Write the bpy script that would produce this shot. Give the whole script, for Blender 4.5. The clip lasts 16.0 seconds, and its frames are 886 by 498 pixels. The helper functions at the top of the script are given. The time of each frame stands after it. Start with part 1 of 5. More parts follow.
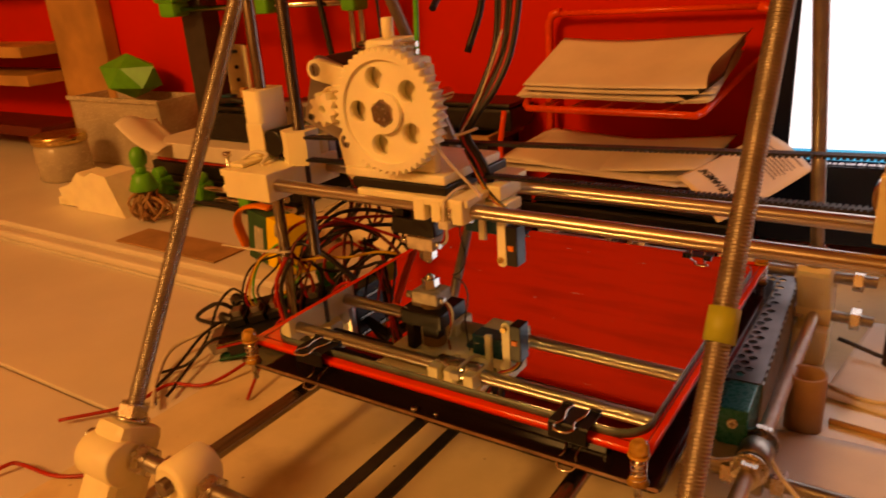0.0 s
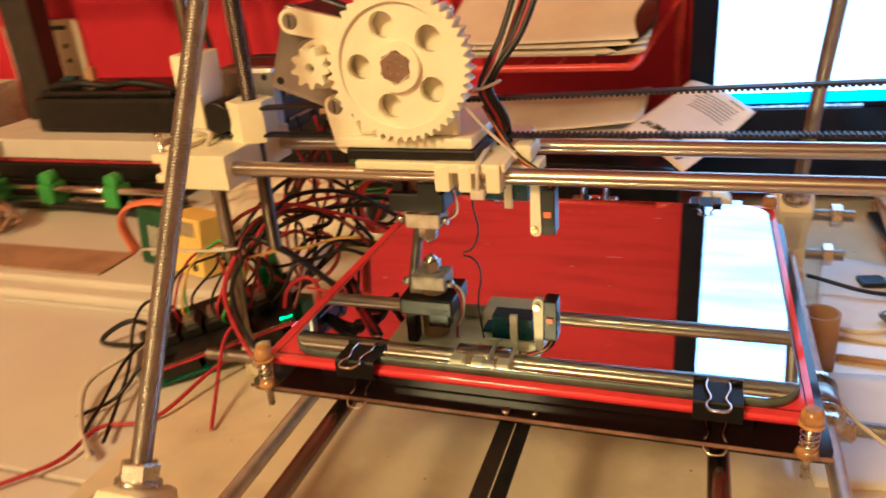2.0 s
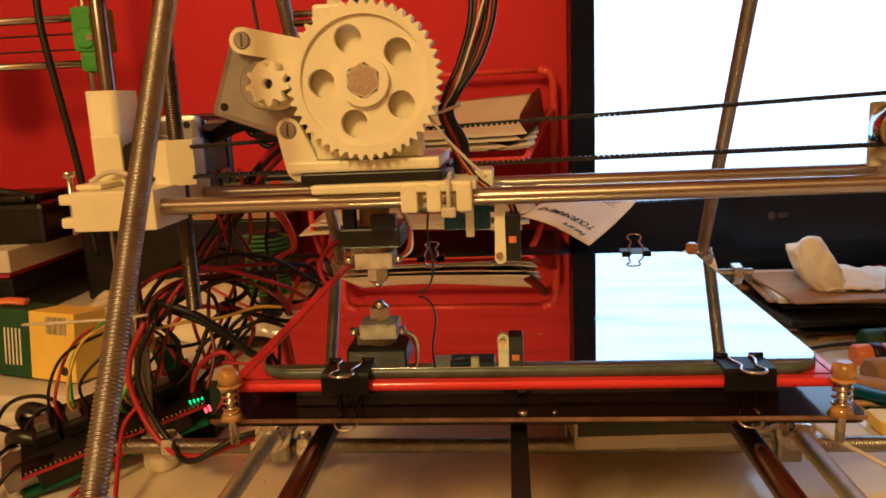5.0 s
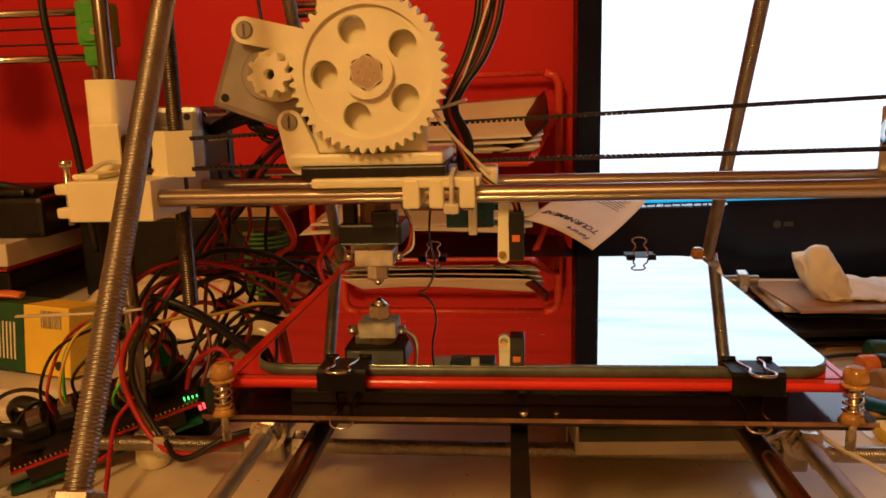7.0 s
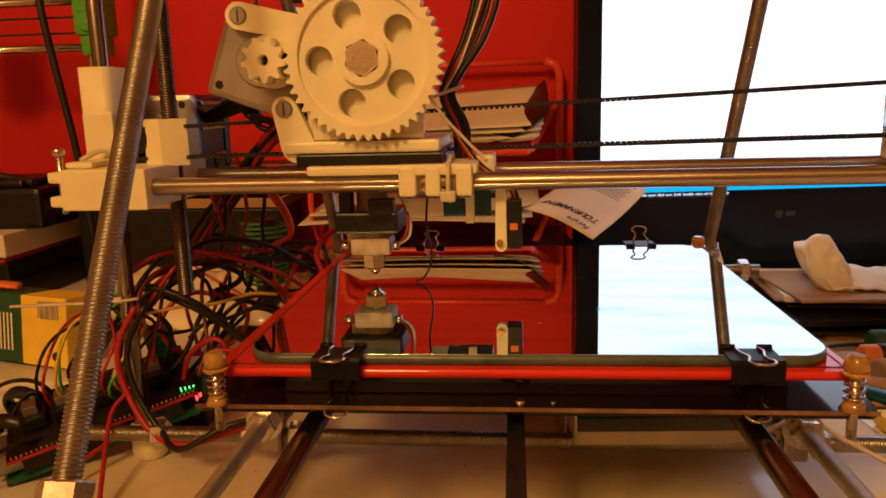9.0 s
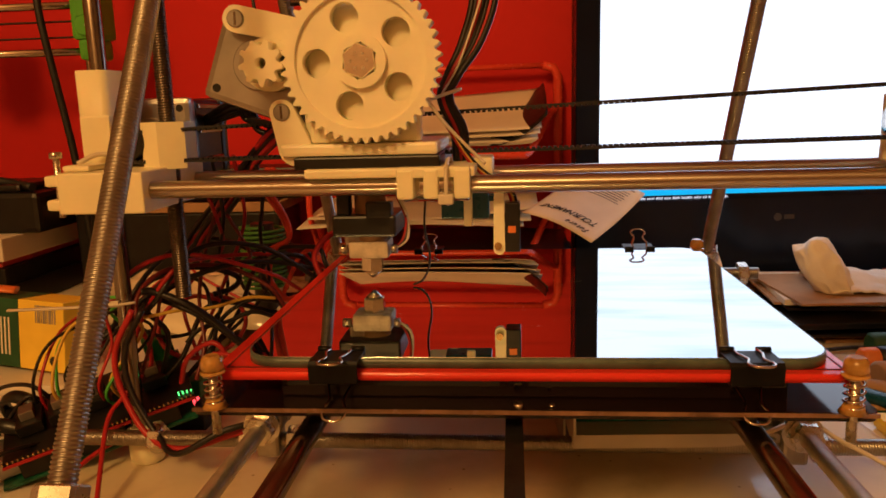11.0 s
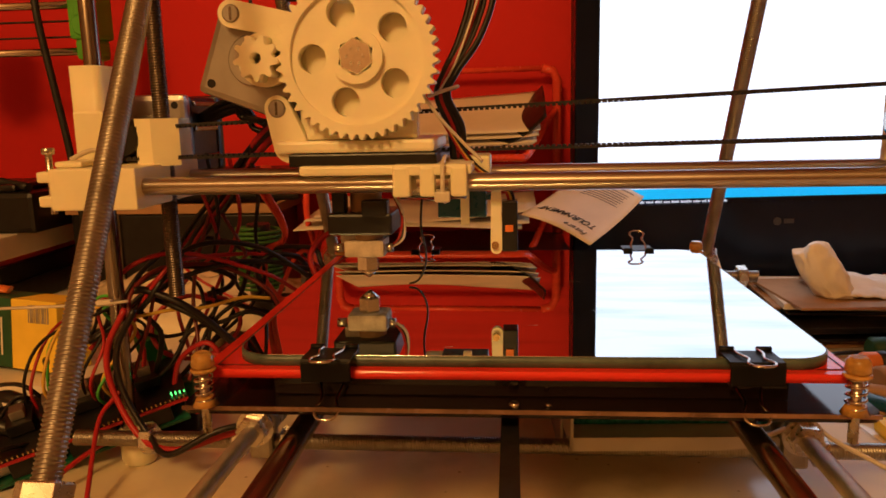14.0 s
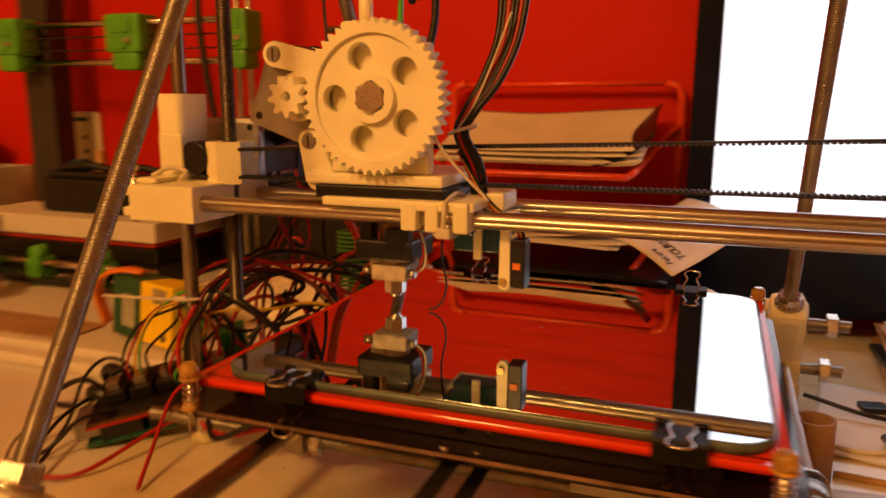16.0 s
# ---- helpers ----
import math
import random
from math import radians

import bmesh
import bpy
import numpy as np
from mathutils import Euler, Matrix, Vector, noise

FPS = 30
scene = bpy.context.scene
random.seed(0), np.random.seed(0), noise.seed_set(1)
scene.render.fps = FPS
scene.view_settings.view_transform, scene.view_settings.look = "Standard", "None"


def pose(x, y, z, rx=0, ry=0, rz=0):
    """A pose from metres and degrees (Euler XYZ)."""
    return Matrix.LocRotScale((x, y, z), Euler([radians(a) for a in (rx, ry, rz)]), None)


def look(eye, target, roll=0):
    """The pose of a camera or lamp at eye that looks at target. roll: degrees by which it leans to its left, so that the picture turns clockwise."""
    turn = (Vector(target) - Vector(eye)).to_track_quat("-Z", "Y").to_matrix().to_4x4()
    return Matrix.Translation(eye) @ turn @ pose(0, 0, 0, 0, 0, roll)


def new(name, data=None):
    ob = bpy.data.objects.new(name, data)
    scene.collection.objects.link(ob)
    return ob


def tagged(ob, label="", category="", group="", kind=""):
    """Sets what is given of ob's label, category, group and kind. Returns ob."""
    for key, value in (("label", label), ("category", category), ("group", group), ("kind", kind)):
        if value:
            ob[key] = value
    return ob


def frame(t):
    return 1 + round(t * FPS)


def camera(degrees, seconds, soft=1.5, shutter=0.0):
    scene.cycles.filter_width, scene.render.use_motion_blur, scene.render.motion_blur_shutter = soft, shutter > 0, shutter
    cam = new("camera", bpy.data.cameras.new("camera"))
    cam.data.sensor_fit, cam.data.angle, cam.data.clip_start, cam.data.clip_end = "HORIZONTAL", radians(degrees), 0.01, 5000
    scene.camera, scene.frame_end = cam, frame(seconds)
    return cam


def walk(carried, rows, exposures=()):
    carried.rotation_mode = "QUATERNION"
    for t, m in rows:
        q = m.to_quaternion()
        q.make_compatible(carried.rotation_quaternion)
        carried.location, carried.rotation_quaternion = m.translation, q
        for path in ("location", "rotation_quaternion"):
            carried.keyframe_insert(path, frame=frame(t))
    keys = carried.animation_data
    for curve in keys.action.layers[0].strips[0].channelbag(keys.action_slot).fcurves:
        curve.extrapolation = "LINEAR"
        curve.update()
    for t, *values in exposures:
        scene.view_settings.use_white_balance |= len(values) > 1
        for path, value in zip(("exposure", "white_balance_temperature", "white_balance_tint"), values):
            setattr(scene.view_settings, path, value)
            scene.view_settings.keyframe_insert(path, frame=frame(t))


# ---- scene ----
PATH = [
    (0, (0.1828, -0.3524, 0.2728), (0.0231, -0.1215, 0.1671), -4.13),
    (0.5, (0.1837, -0.3527, 0.2701), (0.0313, -0.1156, 0.1673), -3.47),
    (1, (0.1685, -0.3548, 0.2583), (0.0175, -0.1158, 0.1579), -3.98),
    (1.5, (0.1039, -0.3557, 0.2436), (-0.0250, -0.1052, 0.1404), -3.81),
    (2, (0.0626, -0.3522, 0.2578), (-0.0306, -0.0928, 0.1395), -4.58),
    (2.5, (0.0329, -0.3661, 0.2429), (-0.0282, -0.0879, 0.1488), -4.20),
    (3, (0.0087, -0.3641, 0.1942), (-0.0252, -0.0790, 0.1070), -0.80),
    (3.5, (-0.0073, -0.3626, 0.1960), (-0.0333, -0.0734, 0.1204), -2.66),
    (4, (-0.0018, -0.3590, 0.1880), (-0.0194, -0.0667, 0.1226), -3.28),
    (4.5, (-0.0030, -0.3662, 0.1919), (-0.0273, -0.0733, 0.1318), -3.14),
    (7, (-0.0043, -0.3599, 0.1860), (-0.0319, -0.0662, 0.1314), -1.43),
    (7.5, (-0.0044, -0.3583, 0.1849), (-0.0317, -0.0647, 0.1297), -1.27),
    (8, (-0.0027, -0.3574, 0.1838), (-0.0305, -0.0641, 0.1270), -1.49),
    (8.5, (-0.0023, -0.3572, 0.1839), (-0.0311, -0.0642, 0.1264), -1.55),
    (9, (-0.0023, -0.3565, 0.1837), (-0.0308, -0.0635, 0.1260), -1.56),
    (11.5, (-0.0017, -0.3552, 0.1822), (-0.0298, -0.0618, 0.1264), -1.64),
    (12, (-0.0014, -0.3539, 0.1806), (-0.0288, -0.0605, 0.1243), -1.39),
    (12.5, (-0.0013, -0.3534, 0.1799), (-0.0291, -0.0599, 0.1244), -1.37),
    (13, (-0.0015, -0.3528, 0.1787), (-0.0290, -0.0590, 0.1244), -1.38),
    (13.5, (-0.0015, -0.3525, 0.1787), (-0.0285, -0.0587, 0.1243), -1.37),
    (14, (-0.0012, -0.3522, 0.1788), (-0.0289, -0.0583, 0.1253), -1.30),
    (14.5, (-0.0013, -0.3521, 0.1788), (-0.0289, -0.0582, 0.1254), -1.37),
    (15, (0.0051, -0.3478, 0.1771), (-0.0222, -0.0533, 0.1268), 0.01),
    (15.5, (0.0189, -0.3412, 0.1900), (-0.0354, -0.0507, 0.1384), 0.05),
    (16, (0.0809, -0.3436, 0.2004), (-0.0208, -0.0673, 0.1429), 0.27),
]
cam = camera(60.9, 16.0, soft=1.65, shutter=0.9)
walk(cam, [(t, look(eye, target, roll)) for t, eye, target, roll in PATH],
     exposures=[(0.0, 0.14, 7900, 36), (0.5, 0.74, 5700, 12), (1.0, 1.08, 4600, 5), (2.0, 1.02, 4000, 4), (3.5, 0.76, 3700, 4), (4.5, 0.5, 4250, 4), (7.0, 0.04, 5700, 15), (14.8, 0.02, 6050, 23), (15.5, 0.14, 6400, 26), (16.0, 0.2, 6950, 29)])

# ---- light: a warm room lamp, the monitor, a dim room ----
world = bpy.data.worlds.new("room_air")
scene.world = world
world.use_nodes = True
world.node_tree.nodes["Background"].inputs[0].default_value = (1.0, 0.55, 0.25, 1)
world.node_tree.nodes["Background"].inputs[1].default_value = 0.002
scene.view_settings.exposure = 0.0


def lamp(name, kind, place, target, power, colour, size):
    data = bpy.data.lights.new(name, kind)
    data.energy, data.color = power, colour
    if kind == "AREA":
        data.shape, data.size = "DISK", size
    else:
        data.shadow_soft_size = size
    ob = new(name, data)
    ob.matrix_world = look(place, target)
    return ob


lamp("room_lamp_light", "POINT", (-0.50, -1.62, 1.26), (-0.1, 0.0, 0.1), 77, (1.0, 0.54, 0.135), 0.2)

# ---- materials ----


def mat(name, colour, rough=0.5, metal=0.0, vary=0.12, scale=60.0, bump=0.0, bump_scale=400.0, second=None,
        rough_vary=0.1, trans=0.0, ior=1.45, coat=0.0, emit=None, emit_power=0.0, per_object=0.0, specular=0.5, sss=0.0):
    m = bpy.data.materials.new(name)
    m.use_nodes = True
    nt = m.node_tree
    n, link = nt.nodes, nt.links.new
    b = n["Principled BSDF"]
    tc = n.new("ShaderNodeTexCoord")
    big = n.new("ShaderNodeTexNoise")
    big.inputs["Scale"].default_value, big.inputs["Detail"].default_value = scale, 6
    link(tc.outputs["Object"], big.inputs["Vector"])
    ramp = n.new("ShaderNodeMix")
    ramp.data_type = "RGBA"
    c = Vector(colour)
    other = Vector(second) if second else c * (1 - 2.2 * vary)
    ramp.inputs["A"].default_value = (*other, 1)
    ramp.inputs["B"].default_value = (*c, 1)
    sharp = n.new("ShaderNodeMapRange")
    sharp.inputs["From Min"].default_value, sharp.inputs["From Max"].default_value = 0.3, 0.62
    link(big.outputs["Fac"], sharp.inputs["Value"])
    link(sharp.outputs["Result"], ramp.inputs["Factor"])
    out = ramp.outputs["Result"]
    if per_object:
        info = n.new("ShaderNodeObjectInfo")
        hsv = n.new("ShaderNodeHueSaturation")
        rng = n.new("ShaderNodeMapRange")
        rng.inputs["To Min"].default_value, rng.inputs["To Max"].default_value = 1 - per_object, 1 + per_object
        link(info.outputs["Random"], rng.inputs["Value"])
        link(rng.outputs["Result"], hsv.inputs["Value"])
        link(out, hsv.inputs["Color"])
        out = hsv.outputs["Color"]
    link(out, b.inputs["Base Color"])
    fine = n.new("ShaderNodeTexNoise")
    fine.inputs["Scale"].default_value, fine.inputs["Detail"].default_value = bump_scale, 4
    link(tc.outputs["Object"], fine.inputs["Vector"])
    rr = n.new("ShaderNodeMapRange")
    rr.inputs["To Min"].default_value, rr.inputs["To Max"].default_value = max(0.02, rough - rough_vary), rough + rough_vary
    link(fine.outputs["Fac"], rr.inputs["Value"])
    link(rr.outputs["Result"], b.inputs["Roughness"])
    if bump:
        bn = n.new("ShaderNodeBump")
        bn.inputs["Strength"].default_value, bn.inputs["Distance"].default_value = bump, 0.0006
        link(fine.outputs["Fac"], bn.inputs["Height"])
        link(bn.outputs["Normal"], b.inputs["Normal"])
    b.inputs["Metallic"].default_value = metal
    b.inputs["Transmission Weight"].default_value = trans
    b.inputs["IOR"].default_value = ior
    b.inputs["Coat Weight"].default_value = coat
    b.inputs["Specular IOR Level"].default_value = specular
    if sss:
        b.inputs["Subsurface Weight"].default_value = sss
        b.inputs["Subsurface Radius"].default_value = (0.003, 0.002, 0.001)
    if emit:
        b.inputs["Emission Color"].default_value = (*emit, 1)
        b.inputs["Emission Strength"].default_value = emit_power
    return m


def layered(name, colour, pitch=0.35, **kw):
    """Printed plastic: fine layer lines along z."""
    m = mat(name, colour, **kw)
    n, link = m.node_tree.nodes, m.node_tree.links.new
    tc = n.new("ShaderNodeTexCoord")
    wave = n.new("ShaderNodeTexWave")
    wave.bands_direction = "Z"
    wave.inputs["Scale"].default_value = 1000 / pitch / 6.283 / 3.2
    wave.inputs["Distortion"].default_value = 0.6
    link(tc.outputs["Object"], wave.inputs["Vector"])
    bn = n.new("ShaderNodeBump")
    bn.inputs["Strength"].default_value, bn.inputs["Distance"].default_value = 0.1, 0.0001
    link(wave.outputs["Fac"], bn.inputs["Height"])
    link(bn.outputs["Normal"], n["Principled BSDF"].inputs["Normal"])
    return m


ABS = layered("ivory_printed_plastic", (0.90, 0.83, 0.54), rough=0.42, vary=0.05, scale=40, sss=0.2)
ABS2 = layered("white_printed_plastic", (0.93, 0.87, 0.62), rough=0.38, vary=0.04, scale=50, sss=0.25)
STEEL = mat("ground_steel", (0.66, 0.61, 0.54), rough=0.13, metal=1.0, vary=0.06, scale=30, rough_vary=0.05)
RODSTEEL = mat("drawn_steel", (0.66, 0.60, 0.52), rough=0.3, metal=1.0, vary=0.06, scale=30, rough_vary=0.05)
grain = RODSTEEL.node_tree.nodes.new("ShaderNodeTangent")
grain.direction_type, grain.axis = "RADIAL", "X"
rod_shader = RODSTEEL.node_tree.nodes["Principled BSDF"]
RODSTEEL.node_tree.links.new(grain.outputs["Tangent"], rod_shader.inputs["Tangent"])
rod_shader.inputs["Anisotropic"].default_value = 0.92
rod_shader.inputs["Anisotropic Rotation"].default_value = 0.25
DARKSTEEL = mat("oiled_steel", (0.30, 0.26, 0.22), rough=0.22, metal=1.0, vary=0.15, scale=25)
ZINC = mat("zinc_plated_steel", (0.40, 0.37, 0.32), rough=0.36, metal=1.0, vary=0.12, scale=90, bump=0.1, bump_scale=1500)
ZINC2 = mat("bright_zinc_rod", (0.74, 0.71, 0.64), rough=0.42, metal=0.9, vary=0.1, scale=90)
NUT = mat("galvanised_nut", (0.66, 0.62, 0.55), rough=0.28, metal=1.0, vary=0.1, scale=120)
BRIGHT = mat("bright_nickel", (0.85, 0.82, 0.76), rough=0.15, metal=1.0, vary=0.05, scale=300)
ALU = mat("brushed_aluminium", (0.52, 0.49, 0.45), rough=0.38, metal=0.9, vary=0.2, scale=24, bump=0.03, bump_scale=900)
BRASS = mat("brass", (0.75, 0.55, 0.25), rough=0.25, metal=1.0, vary=0.15, scale=200)
BLACK = mat("black_plastic", (0.012, 0.011, 0.011), rough=0.35, vary=0.3, scale=80)
RUBBER = mat("black_rubber", (0.016, 0.014, 0.014), rough=0.55, vary=0.3, scale=200, bump=0.2)
PAINTBLACK = mat("black_lacquered_steel", (0.006, 0.006, 0.007), rough=0.45, specular=0.25, vary=0.2, scale=90)
OILED = mat("oily_black_thread", (0.13, 0.105, 0.085), rough=0.35, metal=1.0, vary=0.25, scale=40)
MIRROR = mat("mirror_silvering", (0.53, 0.66, 0.69), rough=0.012, metal=1.0, vary=0.02, scale=18, rough_vary=0.008, bump_scale=60)
_n, _l = MIRROR.node_tree.nodes, MIRROR.node_tree.links.new
_tc, _mp, _st, _rg = _n.new("ShaderNodeTexCoord"), _n.new("ShaderNodeMapping"), _n.new("ShaderNodeTexNoise"), _n.new("ShaderNodeMapRange")
_mp.inputs["Scale"].default_value = (14, 70, 1)
_st.inputs["Scale"].default_value, _st.inputs["Detail"].default_value = 1.0, 7
_l(_tc.outputs["Object"], _mp.inputs["Vector"])
_l(_mp.outputs["Vector"], _st.inputs["Vector"])
_l(_st.outputs["Fac"], _rg.inputs["Value"])
_rg.inputs["From Min"].default_value, _rg.inputs["From Max"].default_value = 0.66, 0.82
_rg.inputs["To Min"].default_value, _rg.inputs["To Max"].default_value = 0.008, 0.16
_l(_rg.outputs["Result"], _n["Principled BSDF"].inputs["Roughness"])
_dk, _cm = _n.new("ShaderNodeMapRange"), _n.new("ShaderNodeMix")
_dk.inputs["From Min"].default_value, _dk.inputs["From Max"].default_value = 0.48, 0.66
_dk.inputs["To Max"].default_value = 0.75
_cm.data_type = "RGBA"
_cm.inputs["A"].default_value, _cm.inputs["B"].default_value = (0.70, 0.78, 0.81, 1), (0.46, 0.59, 0.65, 1)
_l(_st.outputs["Fac"], _dk.inputs["Value"])
_l(_dk.outputs["Result"], _cm.inputs["Factor"])
_l(_cm.outputs["Result"], _n["Principled BSDF"].inputs["Base Color"])
# dry glue scuffs on the glass
_s2, _m2, _g2 = _n.new("ShaderNodeTexNoise"), _n.new("ShaderNodeMapping"), _n.new("ShaderNodeMapRange")
_m2.inputs["Scale"].default_value = (55, 260, 1)
_s2.inputs["Scale"].default_value, _s2.inputs["Detail"].default_value = 1.0, 9
_l(_tc.outputs["Object"], _m2.inputs["Vector"])
_l(_m2.outputs["Vector"], _s2.inputs["Vector"])
_l(_s2.outputs["Fac"], _g2.inputs["Value"])
_g2.inputs["From Min"].default_value, _g2.inputs["From Max"].default_value = 0.69, 0.72
_g2.inputs["To Min"].default_value, _g2.inputs["To Max"].default_value = 1.0, 0.55
_l(_g2.outputs["Result"], _n["Principled BSDF"].inputs["Metallic"])
GLASSEDGE = mat("ground_glass_edge", (0.10, 0.14, 0.12), rough=0.35, vary=0.2, scale=120)
REDPCB = mat("red_acrylic_plate", (0.78, 0.045, 0.008), rough=0.09, vary=0.08, scale=30, rough_vary=0.06, sss=0.3)
SMOKED = mat("smoked_acrylic", (0.012, 0.006, 0.007), rough=0.1, vary=0.15, scale=14, rough_vary=0.05)
SMOKEDGE = mat("clear_acrylic_edge", (0.26, 0.14, 0.08), rough=0.25, vary=0.3, scale=60)
KNOB = mat("amber_nylon", (0.62, 0.33, 0.06), rough=0.12, vary=0.3, scale=150, sss=0.25, coat=0.6)
WALLRED = mat("red_wall_paint", (0.60, 0.021, 0.005), rough=0.6, specular=0.18, vary=0.07, scale=3.5, bump=0.25, bump_scale=160)
# shelf boards, bed line and the stand-in for the darker upper wall
DARKRED = mat("dark_red_surface", (0.16, 0.018, 0.010), rough=0.5, vary=0.25, scale=8)
# tone of the unseen walls is set by the bounce light wanted
WHITEWALL = mat("cream_wall_paint", (0.46, 0.33, 0.22), rough=0.7, vary=0.06, scale=3, bump=0.2, bump_scale=140)
LAMINATE = mat("white_laminate", (0.74, 0.68, 0.58), rough=0.34, vary=0.05, scale=9, rough_vary=0.06)
BOARD = mat("glossy_white_board", (0.78, 0.66, 0.42), rough=0.14, vary=0.09, scale=14, rough_vary=0.1)
# crumbs, specks and rubbed marks on the board
_n, _l = BOARD.node_tree.nodes, BOARD.node_tree.links.new
_bc = _n["Principled BSDF"].inputs["Base Color"].links[0].from_socket
_sp, _gr, _sm, _sr, _tc = _n.new("ShaderNodeTexVoronoi"), _n.new("ShaderNodeMapRange"), _n.new("ShaderNodeTexNoise"), _n.new("ShaderNodeMapRange"), _n.new("ShaderNodeTexCoord")
_sp.inputs["Scale"].default_value = 62
_gr.inputs["From Min"].default_value, _gr.inputs["From Max"].default_value = 0.03, 0.07
_gr.inputs["To Min"].default_value, _gr.inputs["To Max"].default_value = 0.75, 0.0
_sm.inputs["Scale"].default_value, _sm.inputs["Detail"].default_value = 24, 8
_sr.inputs["From Min"].default_value, _sr.inputs["From Max"].default_value = 0.52, 0.75
_sr.inputs["To Max"].default_value = 0.35
_mx, _ad = _n.new("ShaderNodeMix"), _n.new("ShaderNodeMath")
_mx.data_type, _ad.operation = "RGBA", "MAXIMUM"
_l(_tc.outputs["Object"], _sp.inputs["Vector"])
_l(_tc.outputs["Object"], _sm.inputs["Vector"])
_l(_sp.outputs["Distance"], _gr.inputs["Value"])
_l(_sm.outputs["Fac"], _sr.inputs["Value"])
_l(_gr.outputs["Result"], _ad.inputs[0])
_l(_sr.outputs["Result"], _ad.inputs[1])
_l(_ad.outputs["Value"], _mx.inputs["Factor"])
_l(_bc, _mx.inputs["A"])
_mx.inputs["B"].default_value = (0.24, 0.15, 0.07, 1)
_l(_mx.outputs["Result"], _n["Principled BSDF"].inputs["Base Color"])
GROOVE = mat("dusty_joint", (0.22, 0.15, 0.09), rough=0.8, vary=0.3, scale=60)
PINE = mat("varnished_pine", (0.55, 0.30, 0.11), rough=0.4, vary=0.2, scale=12, bump=0.1)
REDWIRE = mat("red_lacquered_wire", (0.80, 0.075, 0.02), rough=0.25, vary=0.06, scale=50)
PAPER = mat("off_white_paper", (0.78, 0.71, 0.60), rough=0.75, vary=0.05, scale=25, bump=0.1, bump_scale=500, per_object=0.08)
TISSUE = mat("crumpled_tissue", (0.80, 0.74, 0.64), rough=0.85, vary=0.06, scale=40, bump=0.5, bump_scale=130)
INK = mat("black_print", (0.03, 0.03, 0.03), rough=0.6, vary=0.2, scale=80)
GREYINK = mat("grey_print", (0.35, 0.32, 0.30), rough=0.6, vary=0.2, scale=80)
LOGOGREY = mat("dull_grey_print", (0.05, 0.05, 0.06), rough=0.5, vary=0.1, scale=80)
# blue in the near-black base stands in for glow spilling from the screen
BEZEL = mat("glossy_black_bezel", (0.006, 0.010, 0.030), rough=0.2, specular=0.3, vary=0.2, scale=10)
SCREENWHITE = mat("lit_screen", (0.02, 0.02, 0.02), rough=0.3, emit=(0.90, 0.97, 1.0), emit_power=1.36)
SCREENCYAN = mat("lit_screen_bar", (0.02, 0.02, 0.02), rough=0.3, emit=(0.0, 0.50, 0.86), emit_power=0.95)
SCREENTEXT = mat("lit_screen_text", (0.02, 0.02, 0.02), rough=0.3, emit=(0.9, 0.95, 1.0), emit_power=0.8)
GREENPLA = mat("green_printed_plastic", (0.10, 0.42, 0.03), rough=0.4, vary=0.12, scale=50, bump=0.15, bump_scale=900)
GREENPCB = mat("green_circuit_board", (0.01, 0.12, 0.06), rough=0.35, vary=0.3, scale=200)
HEATWRAP = mat("pale_heat_wrap", (0.60, 0.50, 0.38), rough=0.6, vary=0.22, scale=160, bump=0.5, bump_scale=500)
PALESHEET = mat("pale_zinc_sheet", (0.62, 0.58, 0.50), rough=0.4, metal=0.25, vary=0.08, scale=30)
SHEETMETAL = mat("dull_steel_sheet", (0.20, 0.18, 0.18), rough=0.36, metal=0.9, vary=0.15, scale=40)
TEAL = mat("teal_film_on_steel", (0.012, 0.20, 0.19), rough=0.28, vary=0.18, scale=18, metal=0.2)
BLUEPL = mat("blue_translucent_plastic", (0.004, 0.075, 0.13), rough=0.3, vary=0.2, scale=60)
ORANGE = mat("orange_plastic", (0.85, 0.22, 0.02), rough=0.35, vary=0.1, scale=60)
YELLOW = mat("yellow_card", (0.90, 0.62, 0.012), rough=0.5, vary=0.05, scale=40)
GREENCARD = mat("dark_green_card", (0.015, 0.09, 0.035), rough=0.5, vary=0.15, scale=40)
CARDBOARD = mat("brown_cardboard", (0.42, 0.24, 0.11), rough=0.75, vary=0.12, scale=40, bump=0.2)
REDTAPE = mat("red_tape", (0.62, 0.06, 0.04), rough=0.3, vary=0.12, scale=40)
WIRERED = mat("red_wire_insulation", (0.42, 0.017, 0.011), rough=0.4, vary=0.1, scale=90)
WIREBLACK = mat("black_wire_insulation", (0.012, 0.009, 0.009), rough=0.4, vary=0.3, scale=90)
WIREYELLOW = mat("yellow_wire_insulation", (0.72, 0.45, 0.04), rough=0.4, vary=0.1, scale=90)
WIREWHITE = mat("white_cable_tie", (0.72, 0.64, 0.50), rough=0.4, vary=0.1, scale=90)
WIREGREEN = mat("green_filament", (0.08, 0.45, 0.04), rough=0.3, vary=0.1, scale=90)
LEDGREEN = mat("green_led", (0.02, 0.3, 0.02), rough=0.3, emit=(0.1, 1.0, 0.15), emit_power=2.2)
LEDRED = mat("red_led", (0.3, 0.02, 0.02), rough=0.3, emit=(1.0, 0.05, 0.05), emit_power=3.0)
CLEARPL = mat("cloudy_clear_plastic", (0.72, 0.64, 0.50), rough=0.25, vary=0.15, scale=20, trans=0.35)

# ---- mesh helpers, in millimetres ----
MM = 0.001


